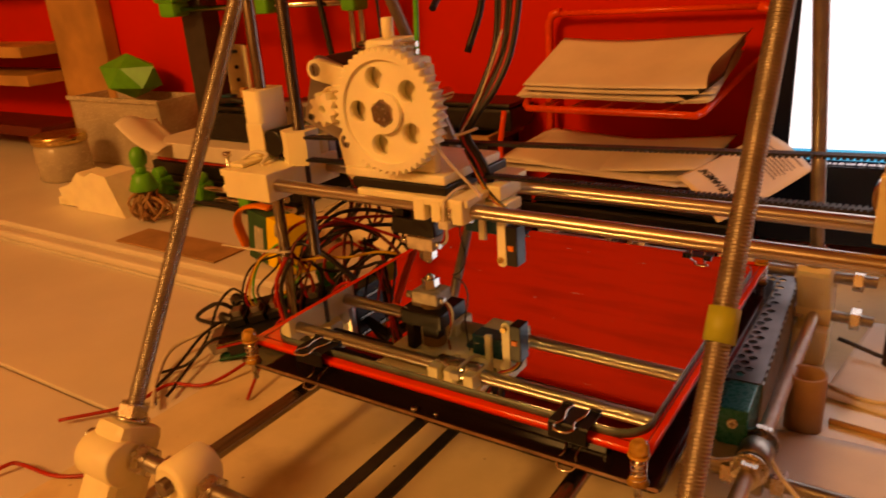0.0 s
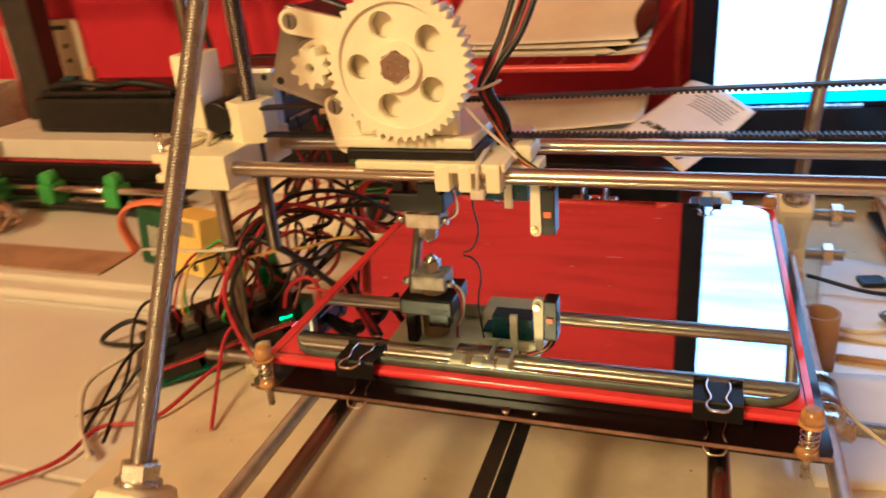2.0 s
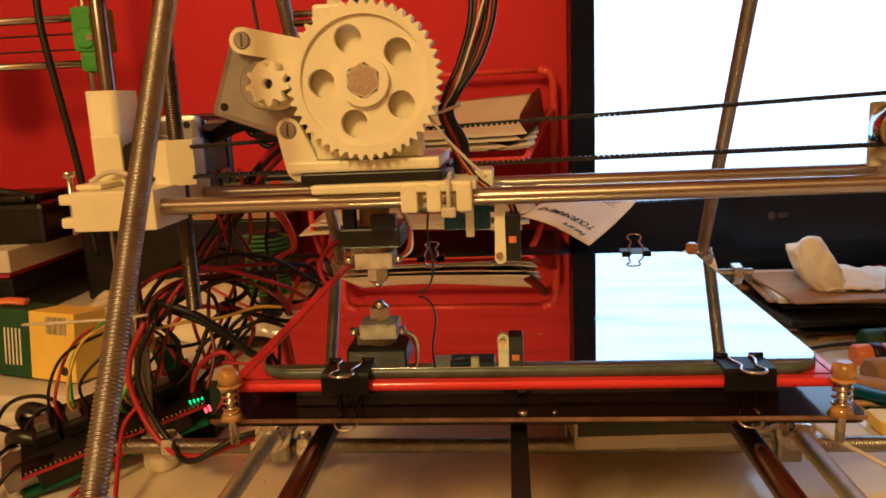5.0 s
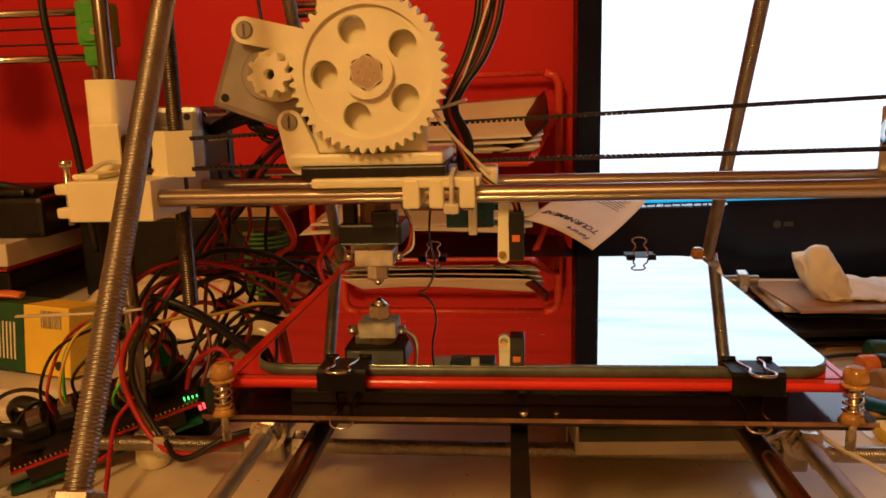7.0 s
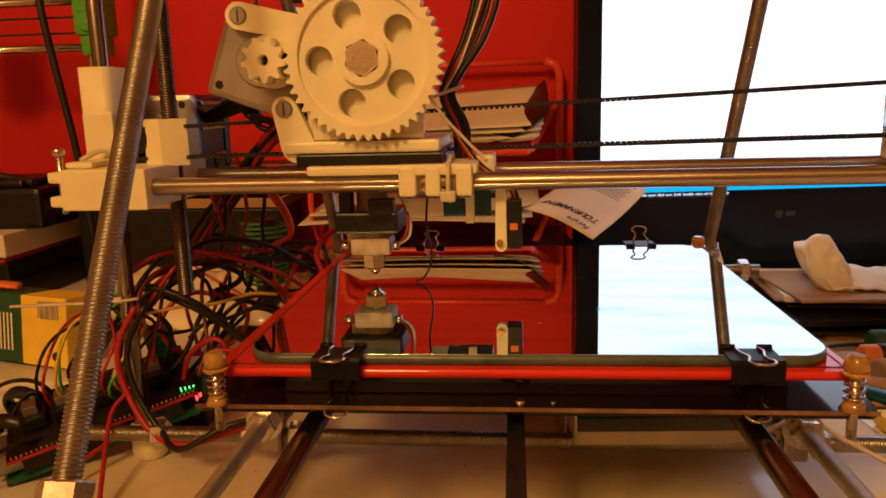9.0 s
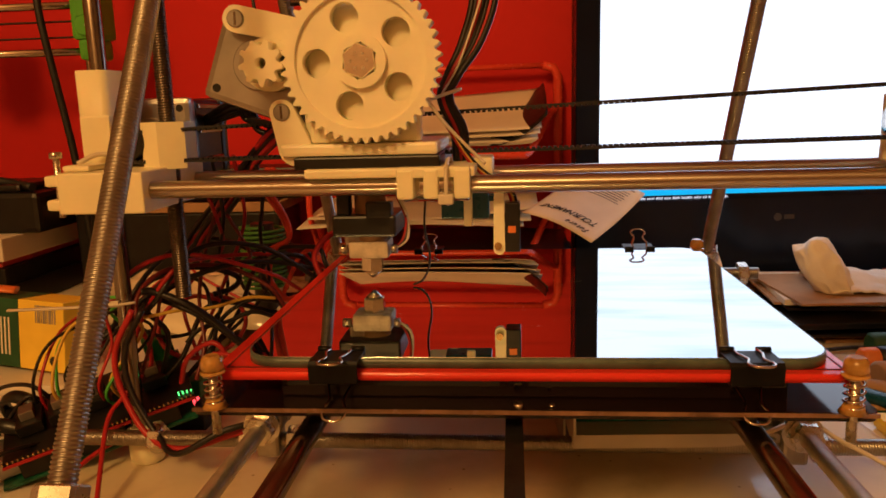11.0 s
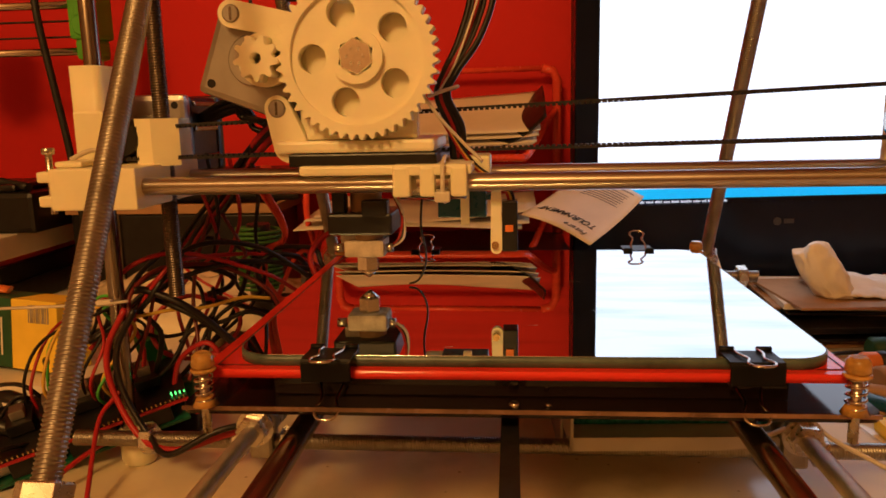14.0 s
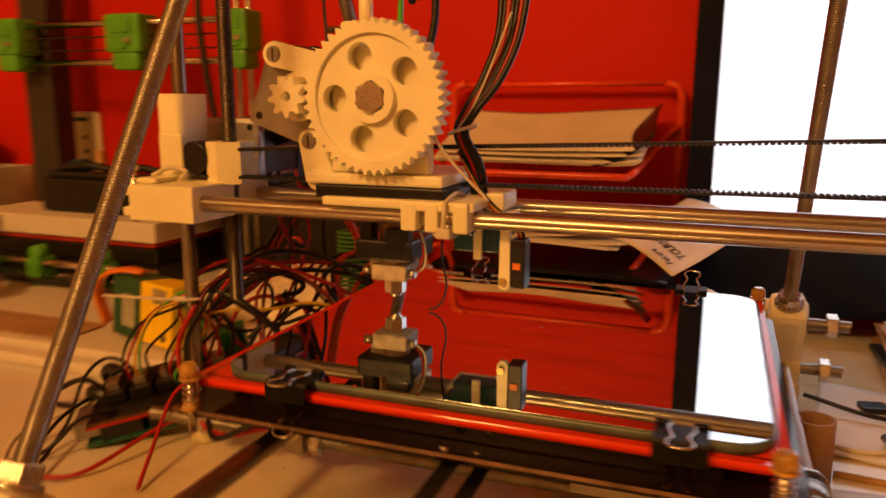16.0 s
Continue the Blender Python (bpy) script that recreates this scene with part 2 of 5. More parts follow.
def box(bm, x0, x1, y0, y1, z0, z1, bevel=0.0, m=None):
    mt = Matrix.Translation(((x0 + x1) / 2 * MM, (y0 + y1) / 2 * MM, (z0 + z1) / 2 * MM)) @ Matrix.Diagonal(
        (abs(x1 - x0) * MM, abs(y1 - y0) * MM, abs(z1 - z0) * MM, 1))
    made = bmesh.ops.create_cube(bm, size=1, matrix=(m @ mt) if m else mt)["verts"]
    if bevel:
        edges = list({e for v in made for e in v.link_edges})
        bmesh.ops.bevel(bm, geom=edges, offset=bevel * MM, segments=2, profile=0.6, affect="EDGES", clamp_overlap=True)


def frame_of(d):
    d = d.normalized()
    a = Vector((0, 0, 1)) if abs(d.z) < 0.9 else Vector((1, 0, 0))
    u = d.cross(a).normalized()
    return u, d.cross(u).normalized()


def cyl(bm, p0, p1, r, seg=16, r2=None, bevel=0.0, m=None):
    """A closed cylinder or cone from p0 to p1 (mm)."""
    p0, p1 = Vector(p0) * MM, Vector(p1) * MM
    if m:
        p0, p1 = m @ p0, m @ p1
    u, v = frame_of(p1 - p0)
    d = (p1 - p0).normalized()
    r2 = r if r2 is None else r2
    stations = [(p0, r), (p1, r2)]
    if bevel:
        stations = [(p0, r - bevel), (p0 + d * bevel * MM, r), (p1 - d * bevel * MM, r2), (p1, r2 - bevel)]
    rings = []
    for c, rad in stations:
        rings.append([bm.verts.new(c + (u * math.cos(2 * math.pi * k / seg) + v * math.sin(2 * math.pi * k / seg)) * rad * MM) for k in range(seg)])
    for a, b in zip(rings, rings[1:]):
        for k in range(seg):
            f = bm.faces.new((a[k], b[k], b[(k + 1) % seg], a[(k + 1) % seg]))
            f.smooth = seg > 8
    bm.faces.new(rings[0])
    bm.faces.new(rings[-1][::-1])


def thread(bm, p0, p1, r=4.0, pitch=1.25, depth=0.42, seg=18):
    """A threaded rod: rings that climb helically between crest and root."""
    p0, p1 = Vector(p0), Vector(p1)
    length = (p1 - p0).length
    d = (p1 - p0).normalized()
    u, v = frame_of(d)
    verts, faces = [], []
    n = int(length / pitch * 4)
    shape = (r, r, r - depth, r - depth)
    for i in range(n + 1):
        for k in range(seg):
            s = min(max((i / 4 + k / seg - 0.5) * pitch, 0), length)
            a = 2 * math.pi * k / seg
            verts.append((p0 + d * s + (u * math.cos(a) + v * math.sin(a)) * shape[i % 4]) * MM)
    base = [bm.verts.new(q) for q in verts]
    for i in range(n):
        for k in range(seg - 1):
            a, b = i * seg + k, (i + 1) * seg + k
            bm.faces.new((base[a], base[b], base[b + 1], base[a + 1])).smooth = True
        if i + 4 <= n:
            a, b = i * seg + seg - 1, (i + 1) * seg + seg - 1
            c, e = (i + 4) * seg, (i + 5) * seg
            if i + 5 <= n:
                bm.faces.new((base[a], base[b], base[e], base[c])).smooth = True


def sweep(bm, pts, r, seg=8, smooth_steps=0, flat=1.0):
    """A tube along points (mm); smooth_steps rounds the line with a Catmull-Rom spline."""
    pts = [Vector(p) for p in pts]
    if smooth_steps:
        fine = []
        ext = [pts[0] * 2 - pts[1], *pts, pts[-1] * 2 - pts[-2]]
        for a, b, c, d in zip(ext, ext[1:], ext[2:], ext[3:]):
            for k in range(smooth_steps):
                t = k / smooth_steps
                fine.append(0.5 * (2 * b + (c - a) * t + (2 * a - 5 * b + 4 * c - d) * t * t + (3 * b - a - 3 * c + d) * t ** 3))
        pts = fine + [pts[-1]]
    u = None
    rings = []
    for i, p in enumerate(pts):
        d = pts[min(i + 1, len(pts) - 1)] - pts[max(i - 1, 0)]
        if d.length < 1e-6:
            d = Vector((0, 0, 1))
        d.normalize()
        if u is None:
            u, _ = frame_of(d)
        u = (u - d * u.dot(d))
        u = u.normalized() if u.length > 1e-5 else frame_of(d)[0]
        v = d.cross(u)
        rings.append([bm.verts.new((p + (u * math.cos(2 * math.pi * k / seg) + v * math.sin(2 * math.pi * k / seg) * flat) * r) * MM) for k in range(seg)])
    for a, b in zip(rings, rings[1:]):
        for k in range(seg):
            bm.faces.new((a[k], a[(k + 1) % seg], b[(k + 1) % seg], b[k])).smooth = True
    bm.faces.new(rings[0][::-1])
    bm.faces.new(rings[-1])


def ring2d(r, n, cx=0.0, cy=0.0, start=0.0):
    return [(cx + r * math.cos(start + 2 * math.pi * k / n), cy + r * math.sin(start + 2 * math.pi * k / n)) for k in range(n)]


def rounded(x0, x1, y0, y1, r, n=6):
    out = []
    for cx, cy, a0 in ((x1 - r, y1 - r, 0), (x0 + r, y1 - r, 90), (x0 + r, y0 + r, 180), (x1 - r, y0 + r, 270)):
        for k in range(n + 1):
            a = radians(a0 + 90 * k / n)
            out.append((cx + r * math.cos(a), cy + r * math.sin(a)))
    return out


def plate(bm, outline, holes, thick, m):
    """A flat plate with holes, drawn in the local xy plane (mm), thick along +z, then placed by m."""
    start = set(bm.verts)
    edges = []
    loops = []
    for loop in [outline, *holes]:
        vs = [bm.verts.new(m @ Vector((x * MM, y * MM, 0))) for x, y in loop]
        loops.append(vs)
        for a, b in zip(vs, vs[1:] + vs[:1]):
            edges.append(bm.edges.new((a, b)))
    low = bmesh.ops.triangle_fill(bm, use_beauty=True, use_dissolve=False, edges=edges)
    tris = [g for g in low["geom"] if isinstance(g, bmesh.types.BMFace)]
    top = {}
    shift = m.to_3x3() @ Vector((0, 0, thick * MM))
    for vs in loops:
        for v in vs:
            top[v] = bm.verts.new(v.co + shift)
    for f in tris:
        bm.faces.new([top[v] for v in reversed(f.verts)])
    for vs in loops:
        for a, b in zip(vs, vs[1:] + vs[:1]):
            f = bm.faces.new((a, b, top[b], top[a]))
            f.smooth = len(vs) > 12
    return start


def hexprism(bm, p0, p1, across=13.0, turn=0.0):
    p0, p1 = Vector(p0), Vector(p1)
    u, v = frame_of(p1 - p0)
    rad = across / 2 / math.cos(math.pi / 6)
    loops = []
    d = (p1 - p0).normalized()
    for c, k in ((p0, 0.93), (p0 + d * 0.6, 1.0), (p1 - d * 0.6, 1.0), (p1, 0.93)):
        loops.append([bm.verts.new((c + (u * math.cos(turn + math.pi / 3 * i) + v * math.sin(turn + math.pi / 3 * i)) * rad * k) * MM) for i in range(6)])
    for a, b in zip(loops, loops[1:]):
        for i in range(6):
            bm.faces.new((a[i], b[i], b[(i + 1) % 6], a[(i + 1) % 6]))
    bm.faces.new(loops[0])
    bm.faces.new(loops[-1][::-1])


def finish(bm, name, material):
    bmesh.ops.recalc_face_normals(bm, faces=bm.faces[:])
    me = bpy.data.meshes.new(name)
    bm.to_mesh(me)
    bm.free()
    me.materials.append(material)
    return me


def part(name, bm, material, parent=None, label=""):
    ob = new(name, finish(bm, name, material))
    if parent:
        ob.parent = parent
    if label:
        ob["label"] = label
    return ob


def thing(name, label, category, group="", kind="", at=(0, 0, 0)):
    ob = new(name)
    ob.location = Vector(at) * MM
    ob.empty_display_size = 0.01
    return tagged(ob, label, category, group, kind)


def solo(name, bm, material, label, category, group="", kind=""):
    return tagged(part(name, bm, material), label, category, group, kind)


def B():
    return bmesh.new()


def one(fn, *a, **k):
    bm = B()
    fn(bm, *a, **k)
    return bm

# ---- the setting ----


def structure(name, bm, material, label=""):
    return tagged(part(name, bm, material), label, "", "", "structure")


structure("wall_back", one(box, -2200, 1800, 420, 520, -760, 1700), WALLRED, "bright red painted wall behind the desk")
# unseen side walls, floor and ceiling close the room and bounce the lamp's light
structure("wall_left", one(box, -2300, -2200, -2200, 520, -760, 1700), WHITEWALL, "unseen plain side wall closing the room")
structure("wall_right", one(box, 1800, 1900, -2200, 520, -760, 1700), WHITEWALL, "unseen plain side wall closing the room")
structure("wall_front", one(box, -2300, 1900, -2300, -2200, -760, 1700), WHITEWALL, "unseen plain wall closing the room behind the camera")
structure("floor", one(box, -2300, 1900, -2300, 520, -800, -760), PINE, "unseen wooden floor closing the room")
structure("ceiling", one(box, -2300, 1900, -2300, 520, 1900, 1950), WHITEWALL, "unseen plain ceiling closing the room")
bm = B()
for x0, x1, y0, y1, z0, z1 in ((-2300, 1900, 420, 520, 1700, 1900), (-2300, -2200, -2200, 420, 1700, 1900), (1800, 1900, -2200, 420, 1700, 1900), (-2300, 1900, -2300, -2200, 1700, 1900)):
    box(bm, x0, x1, y0, y1, z0, z1)
structure("trim", bm, WHITEWALL, "unseen band of wall closing the room under the ceiling")

# the desk: boards of white laminate with open joints
desk = thing("desk", "white laminate desk with dusty joints between boards", "desk")
for x0, x1, y0, y1 in ((-1500, 900, -420, -113), (-1500, 900, -110, 62), (-1500, 900, 65, 418)):
    part("board", one(box, x0, x1, y0, y1, -32, -3, 1.2), LAMINATE, desk)
part("joint_filler", one(box, -1498, 898, -418, 416, -30, -6), GROOVE, desk, "dusty dark joint")
for x, y in ((-1420, -360), (820, -360), (-1420, 360), (820, 360)):
    part("leg", one(box, x - 25, x + 25, y - 25, y + 25, -760, -30, 3), LAMINATE, desk)
ledge = thing("desk_ledge", "raised white ledge with rounded front edge on the desk", "desk ledge")
part("top_board", one(box, -1500, -232, 82, 417, -2.8, 12, 2.5), LAMINATE, ledge)
part("nosing", one(box, -1500, -232, 66, 81.5, -2.8, 7, 3), LAMINATE, ledge, "lower rounded edge strip")
solo("base_board", one(box, -236, 205, -250, 330, -2.9, 0, 0.8), BOARD, "thin glossy white board under the printer", "board")

# ---- the printer's frame ----
printer = thing("printer_frame", "triangular desktop printer frame of threaded rods and ivory printed joints", "3D printer")
XL, XR = -124.0, 134.0
SIDES = (XL, XR)


def leg_y(front, z):
    return -176 + (z - 89) * 0.577 if front else 148.5 - (z - 89) * 0.577


for x in SIDES:
    for front in (True, False):
        x = x if front or x < 0 else 126.0
        part("threaded_leg", one(thread, (x, leg_y(front, 36), 36), (x, leg_y(front, 358), 358)), ZINC, printer, "zinc threaded rod")
        d = Vector((0, 0.5 if front else -0.5, 0.866))
        c = Vector((x, leg_y(front, 53), 53))
        # corner joint: a round-edged block along the leg with a boss across and a foot
        bm = B()
        turn = Matrix.Translation(c * MM) @ d.to_track_quat("Z", "Y").to_matrix().to_4x4()
        box(bm, -11, 11, -12, 12, -29, 29, 5, turn)
        cyl(bm, (x - 12.5, c.y, 66), (x + 12.5, c.y, 66), 11, 28, bevel=0.8)
        cyl(bm, (x - 11, c.y - (6 if front else -6), 34), (x + 11, c.y - (6 if front else -6), 34), 12, 28, bevel=0.8)
        box(bm, x - 11, x + 11, c.y - 14, c.y + 14, 0.2, 26, 3)
        part("corner_joint", bm, ABS, printer, "ivory printed corner joint")
        top = c + d * 31
        part("hex_nut", one(hexprism, top, top + d * 6.5, 13, 0.3), NUT, printer)
        part("washer", one(cyl, top - d * 1.6, top, 8.5, 24), NUT, printer)
    x = x if x < 0 else 127.0
    # rod along the desk between the two joints
    part("side_rod", one(thread, (x, -205, 33), (x, 180, 33), 4.0, 1.25, 0.3), ZINC2, printer, "zinc threaded rod")
    # clamp with nuts on the side rod at the middle cross rod
    bm = B()
    cyl(bm, (x, -19, 33), (x, -5, 33), 8.5, 24, bevel=1)
    box(bm, x - 6, x + 6, -18, -6, 14, 34, 2)
    part("rod_clamp", bm, ZINC, printer, "zinc clamp")
    for y in (-31, 1.5):
        part("hex_nut", one(hexprism, (x, y, 33), (x, y + 6.5, 33), 13, 0.1), NUT, printer)
        part("washer", one(cyl, (x, y + (6.6 if y < -20 else -1.6), 33), (x, y + (8.2 if y < -20 else 0), 33), 9, 24), NUT, printer)
    for q in (-15, 9):
        part("hex_nut", one(hexprism, (x + q, -12, 21), (x + q + 6.5, -12, 21), 13, 0.2), NUT, printer)
part("middle_rod", one(thread, (-222, -12, 21), (232, -12, 21)), ZINC, printer, "zinc threaded rod across")
for y, s in ((-190, 1), (158, -1)):
    for z in (66, 33):
        yy = y if z == 66 else y - s * 12
        part("cross_rod", one(thread, (-150, yy, z), (162, yy, z)), ZINC, printer, "zinc threaded rod across")
        for x in (XL - 20, XL + 14, XR - 20, XR + 14):
            part("hex_nut", one(hexprism, (x, yy, z), (x + 6.5, yy, z), 13, 0.2), NUT, printer)
# smooth bed rods on printed holders
for x in (-74, 77):
    part("bed_rod", one(cyl, (x, -205, 72), (x, 168, 72), 4, 20, bevel=0.5), DARKSTEEL, printer, "oiled smooth steel rod")
    for y in (-190, 158):
        bm = B()
        cyl(bm, (x, y - 11, 70), (x, y + 11, 70), 11, 24, bevel=2)
        box(bm, x - 9, x + 9, y - 9, y + 9, 56, 70, 2)
        part("rod_holder", bm, ABS, printer)
        for q in (-17, 10.5):
            part("hex_nut", one(hexprism, (x + q, y, 66), (x + q + 6.5, y, 66), 13, 0.2), NUT, printer)
# bed belt round a bearing behind and a pulley in front
bm = B()
box(bm, -5.5, 0.5, -186, 150, 73, 74.4)
box(bm, -5.5, 0.5, -186, 150, 52, 53.4)
part("bed_belt", bm, RUBBER, printer, "black toothed belt")
bm = B()
cyl(bm, (-7, 158, 64), (2, 158, 64), 10.5, 28, bevel=0.8)
part("belt_bearing", bm, STEEL, printer)
for x in (-12, 3.4):
    part("fender_washer", one(cyl, (x, 158, 66), (x + 1.6, 158, 66), 15, 28), NUT, printer)
    part("hex_nut", one(hexprism, (x - 7 if x < 0 else x + 2, 158, 66), (x - 0.5 if x < 0 else x + 8.5, 158, 66), 13), NUT, printer)
bm = B()
cyl(bm, (-9, -186, 63), (4, -186, 63), 9, 28, bevel=1)
part("belt_pulley", bm, ABS, printer)
# upright rods and their feet
ZX = ((-202, -168), (212, 178))
for xs, xt in ZX:
    part("upright_rod", one(cyl, (xs, 4, 12), (xs, 4, 345), 4, 20, bevel=0.5), DARKSTEEL, printer, "smooth upright steel rod")
    part("lift_screw", one(thread, (xt, 0, 92), (xt, 0, 345)), OILED, printer, "upright threaded lifting rod")
    bm = B()
    side = 1 if xs < 0 else -1
    cyl(bm, (xs + 3 * side, 6, 0.2), (xs + 3 * side, 6, 20), 8.6, 28, 9.4, bevel=1.2)
    box(bm, xs - 7, xs + 7, 4, 14, 0.2, 17, 2)
    part("upright_foot", bm, ABS, printer)
    for q in ((15.5,) if xs < 0 else (-22, 12)):
        part("hex_nut", one(hexprism, (xs + q, -12, 21), (xs + q + 6.5, -12, 21), 13, 0.2), NUT, printer)
# a green tape mark on the front right leg
c = Vector((XR, leg_y(True, 158), 158))
d = Vector((0, 0.5, 0.866))
part("tape_band", one(cyl, c, c + d * 11, 4.9, 20), mat("yellow_green_tape", (0.42, 0.45, 0.06), 0.5), printer, "yellow-green tape round the rod")

# ---- the bed ----
bed = thing("print_bed", "red plate sprung on a smoked acrylic plate", "printer bed")
bm = B()
plate(bm, rounded(-113, 113, -120.8, 95, 4), [], 2.8, Matrix.Translation((0, 0, 80.9 * MM)))
part("lower_plate", bm, SMOKED, bed, "smoked acrylic carrier plate")
bm = B()
box(bm, -112.5, 112.5, -121.2, -120.5, 82.2, 83.6)
part("plate_edge", bm, SMOKEDGE, bed, "bright sawn front edge of the acrylic")
bm = B()
plate(bm, rounded(-107, 107, -116.2, 92, 3), [], 3.0, Matrix.Translation((0, 0, 92.0 * MM)))
part("red_plate", bm, REDPCB, bed, "glossy red plate")
bm = B()
sweep(bm, [(-102.5, -112, 95), (104.3, -112, 95), (104.3, 86, 95), (-102.5, 86, 95), (-102.5, -112, 95)], 0.35, 4)
part("plate_line", bm, DARKRED, bed, "thin dark line round the plate")
for x, y in ((-104.5, -120), (104.5, -120), (104.5, 89), (-104.5, 89)):
    bm = B()
    cyl(bm, (x, y, 95.6), (x, y, 96.8), 4.3, 20, bevel=0.4)
    cyl(bm, (x, y, 96.6), (x, y, 102.2), 4.0, 20, 3.5, bevel=1.2)
    part("knob", bm, KNOB, bed, "amber nylon nut")
    bm = B()
    sweep(bm, [(x + 3.0 * math.cos(a * 0.5), y + 3.0 * math.sin(a * 0.5), 84 + a * 0.5 / (2 * math.pi) * 2.4) for a in range(0, 61)], 0.45, 6)
    part("spring", bm, STEEL, bed)
    bm = B()
    cyl(bm, (x, y, 74), (x, y, 96), 1.6, 10)
    part("screw", bm, NUT, bed)
    part("lower_nut", one(cyl, (x, y, 83.8), (x, y, 87), 4.4, 16, 2.6), KNOB, bed, "amber nylon nut")
for x in (-74, 77):
    for y in (-70, 40):
        bm = B()
        box(bm, x - 10, x + 10, y - 14, y + 14, 66, 80.8, 3)
        part("bearing_holder", bm, BLACK, bed)
part("belt_clamp", one(box, -12, 8, -22, 2, 68, 80.8, 2), ABS, bed)
for x in (-1, 10):
    bm = B()
    cyl(bm, (x, -118.6 + x * 0.1, 83.6), (x, -118.6 + x * 0.1, 85.4 if x < 0 else 84.6), 1.8 if x < 0 else 1.0, 12, bevel=0.3)
    part("screw_head", bm, NUT, bed)
# open gap between the plates; this strip adds its shade as colour
part("gap_strip", one(box, -84, 88, -110, -104, 83.8, 91.8, 0.5), SMOKED, bed, "dark strip standing in for the shaded gap under the red plate")

tile = thing("mirror_tile", "square mirror tile with rounded corners clipped on the bed", "mirror")
bm = B()
plate(bm, rounded(-98, 103, -112.4, 82, 14, 8), [], 3.5, Matrix.Translation((0, 0, 95.02 * MM)))
part("glass_edge", bm, GLASSEDGE, tile, "grey-green ground glass edge")
bm = B()
plate(bm, rounded(-97.4, 102.4, -111.8, 81.4, 13.5, 8), [], 0.25, Matrix.Translation((0, 0, 98.54 * MM)))
part("mirror_face", bm, MIRROR, tile, "clean silvered face")


def binder_clip(x, y, turn, up, down=36, reach=1.0):
    """A lacquered spring clip with two wire handles; its mouth faces +y before the turn."""
    clip = thing("binder_clip", "small black binder clip with bright wire handles", "binder clip", "clips round the bed", at=(x, y, 95.5))
    clip.rotation_euler = (0, 0, radians(turn))
    clip.scale = (0.88, 0.78, 0.8)
    bm = B()
    w = 9.5
    prof = [(8.5, 4.5), (-9, 5.2), (-10.2, 3.6), (-10.2, -3.6), (-9, -4.8), (8.5, -4.6), (8.5, -4.1), (-8.6, -4.2), (-9.2, -3.2), (-9.2, 3.6), (-8.6, 4.6), (8.5, 4.0)]
    a = [bm.verts.new((-w * MM, p * MM, q * MM)) for p, q in prof]
    b = [bm.verts.new((w * MM, p * MM, q * MM)) for p, q in prof]
    n = len(prof)
    for i in range(n):
        bm.faces.new((a[i], a[(i + 1) % n], b[(i + 1) % n], b[i]))
    bmesh.ops.triangle_fill(bm, edges=[e for e in bm.edges if e.verts[0] in a and e.verts[1] in a], use_beauty=True)
    bmesh.ops.triangle_fill(bm, edges=[e for e in bm.edges if e.verts[0] in b and e.verts[1] in b], use_beauty=True)
    for s in (-1, 1):
        cyl(bm, (s * 9.5, 8.6, 5.0), (s * 4.2, 8.6, 5.0), 1.3, 10)
        cyl(bm, (s * 9.5, 8.6, -5.3), (s * 4.2, 8.6, -5.3), 1.3, 10)
    box(bm, -9.5, 9.5, -10.6, -9.0, -4.2, 4.2, 0.6)
    part("clip_body", bm, PAINTBLACK, clip)
    for s, ang in ((1, up), (-1, down)):
        bm = B()
        ca, sa = math.cos(radians(ang)), math.sin(radians(ang))
        hp = []
        for hx, hl in ((-4.2, 0), (-4.6, 6), (-2.8, 13), (-4.6, 18), (-3.2, 21.5), (0, 22.3), (3.2, 21.5), (4.6, 18), (2.8, 13), (4.6, 6), (4.2, 0)):
            hp.append((hx, 8.6 - hl * reach * ca, s * (5.2 + hl * reach * sa)))
        sweep(bm, hp, 0.62, 6, 4)
        part("wire_handle", bm, STEEL, clip, "bright bent wire handle")
    return clip


binder_clip(-63, -111.8, 0, 4, 29, 1.25)
binder_clip(75, -111.8, 0, 3, 29, 1.22)
binder_clip(70, 84, 180, 38, 4, 0.82)
binder_clip(-52, 84, 180, 30, 4, 0.82)

# ---- the gantry ----
gantry = thing("x_gantry", "pair of smooth rods between ivory printed end blocks", "printer gantry")
for y in (-28, 22):
    part("smooth_rod", one(cyl, (-200, y, 149), (215, y, 149), 4, 24, bevel=0.5), RODSTEEL, gantry, "polished steel rod")


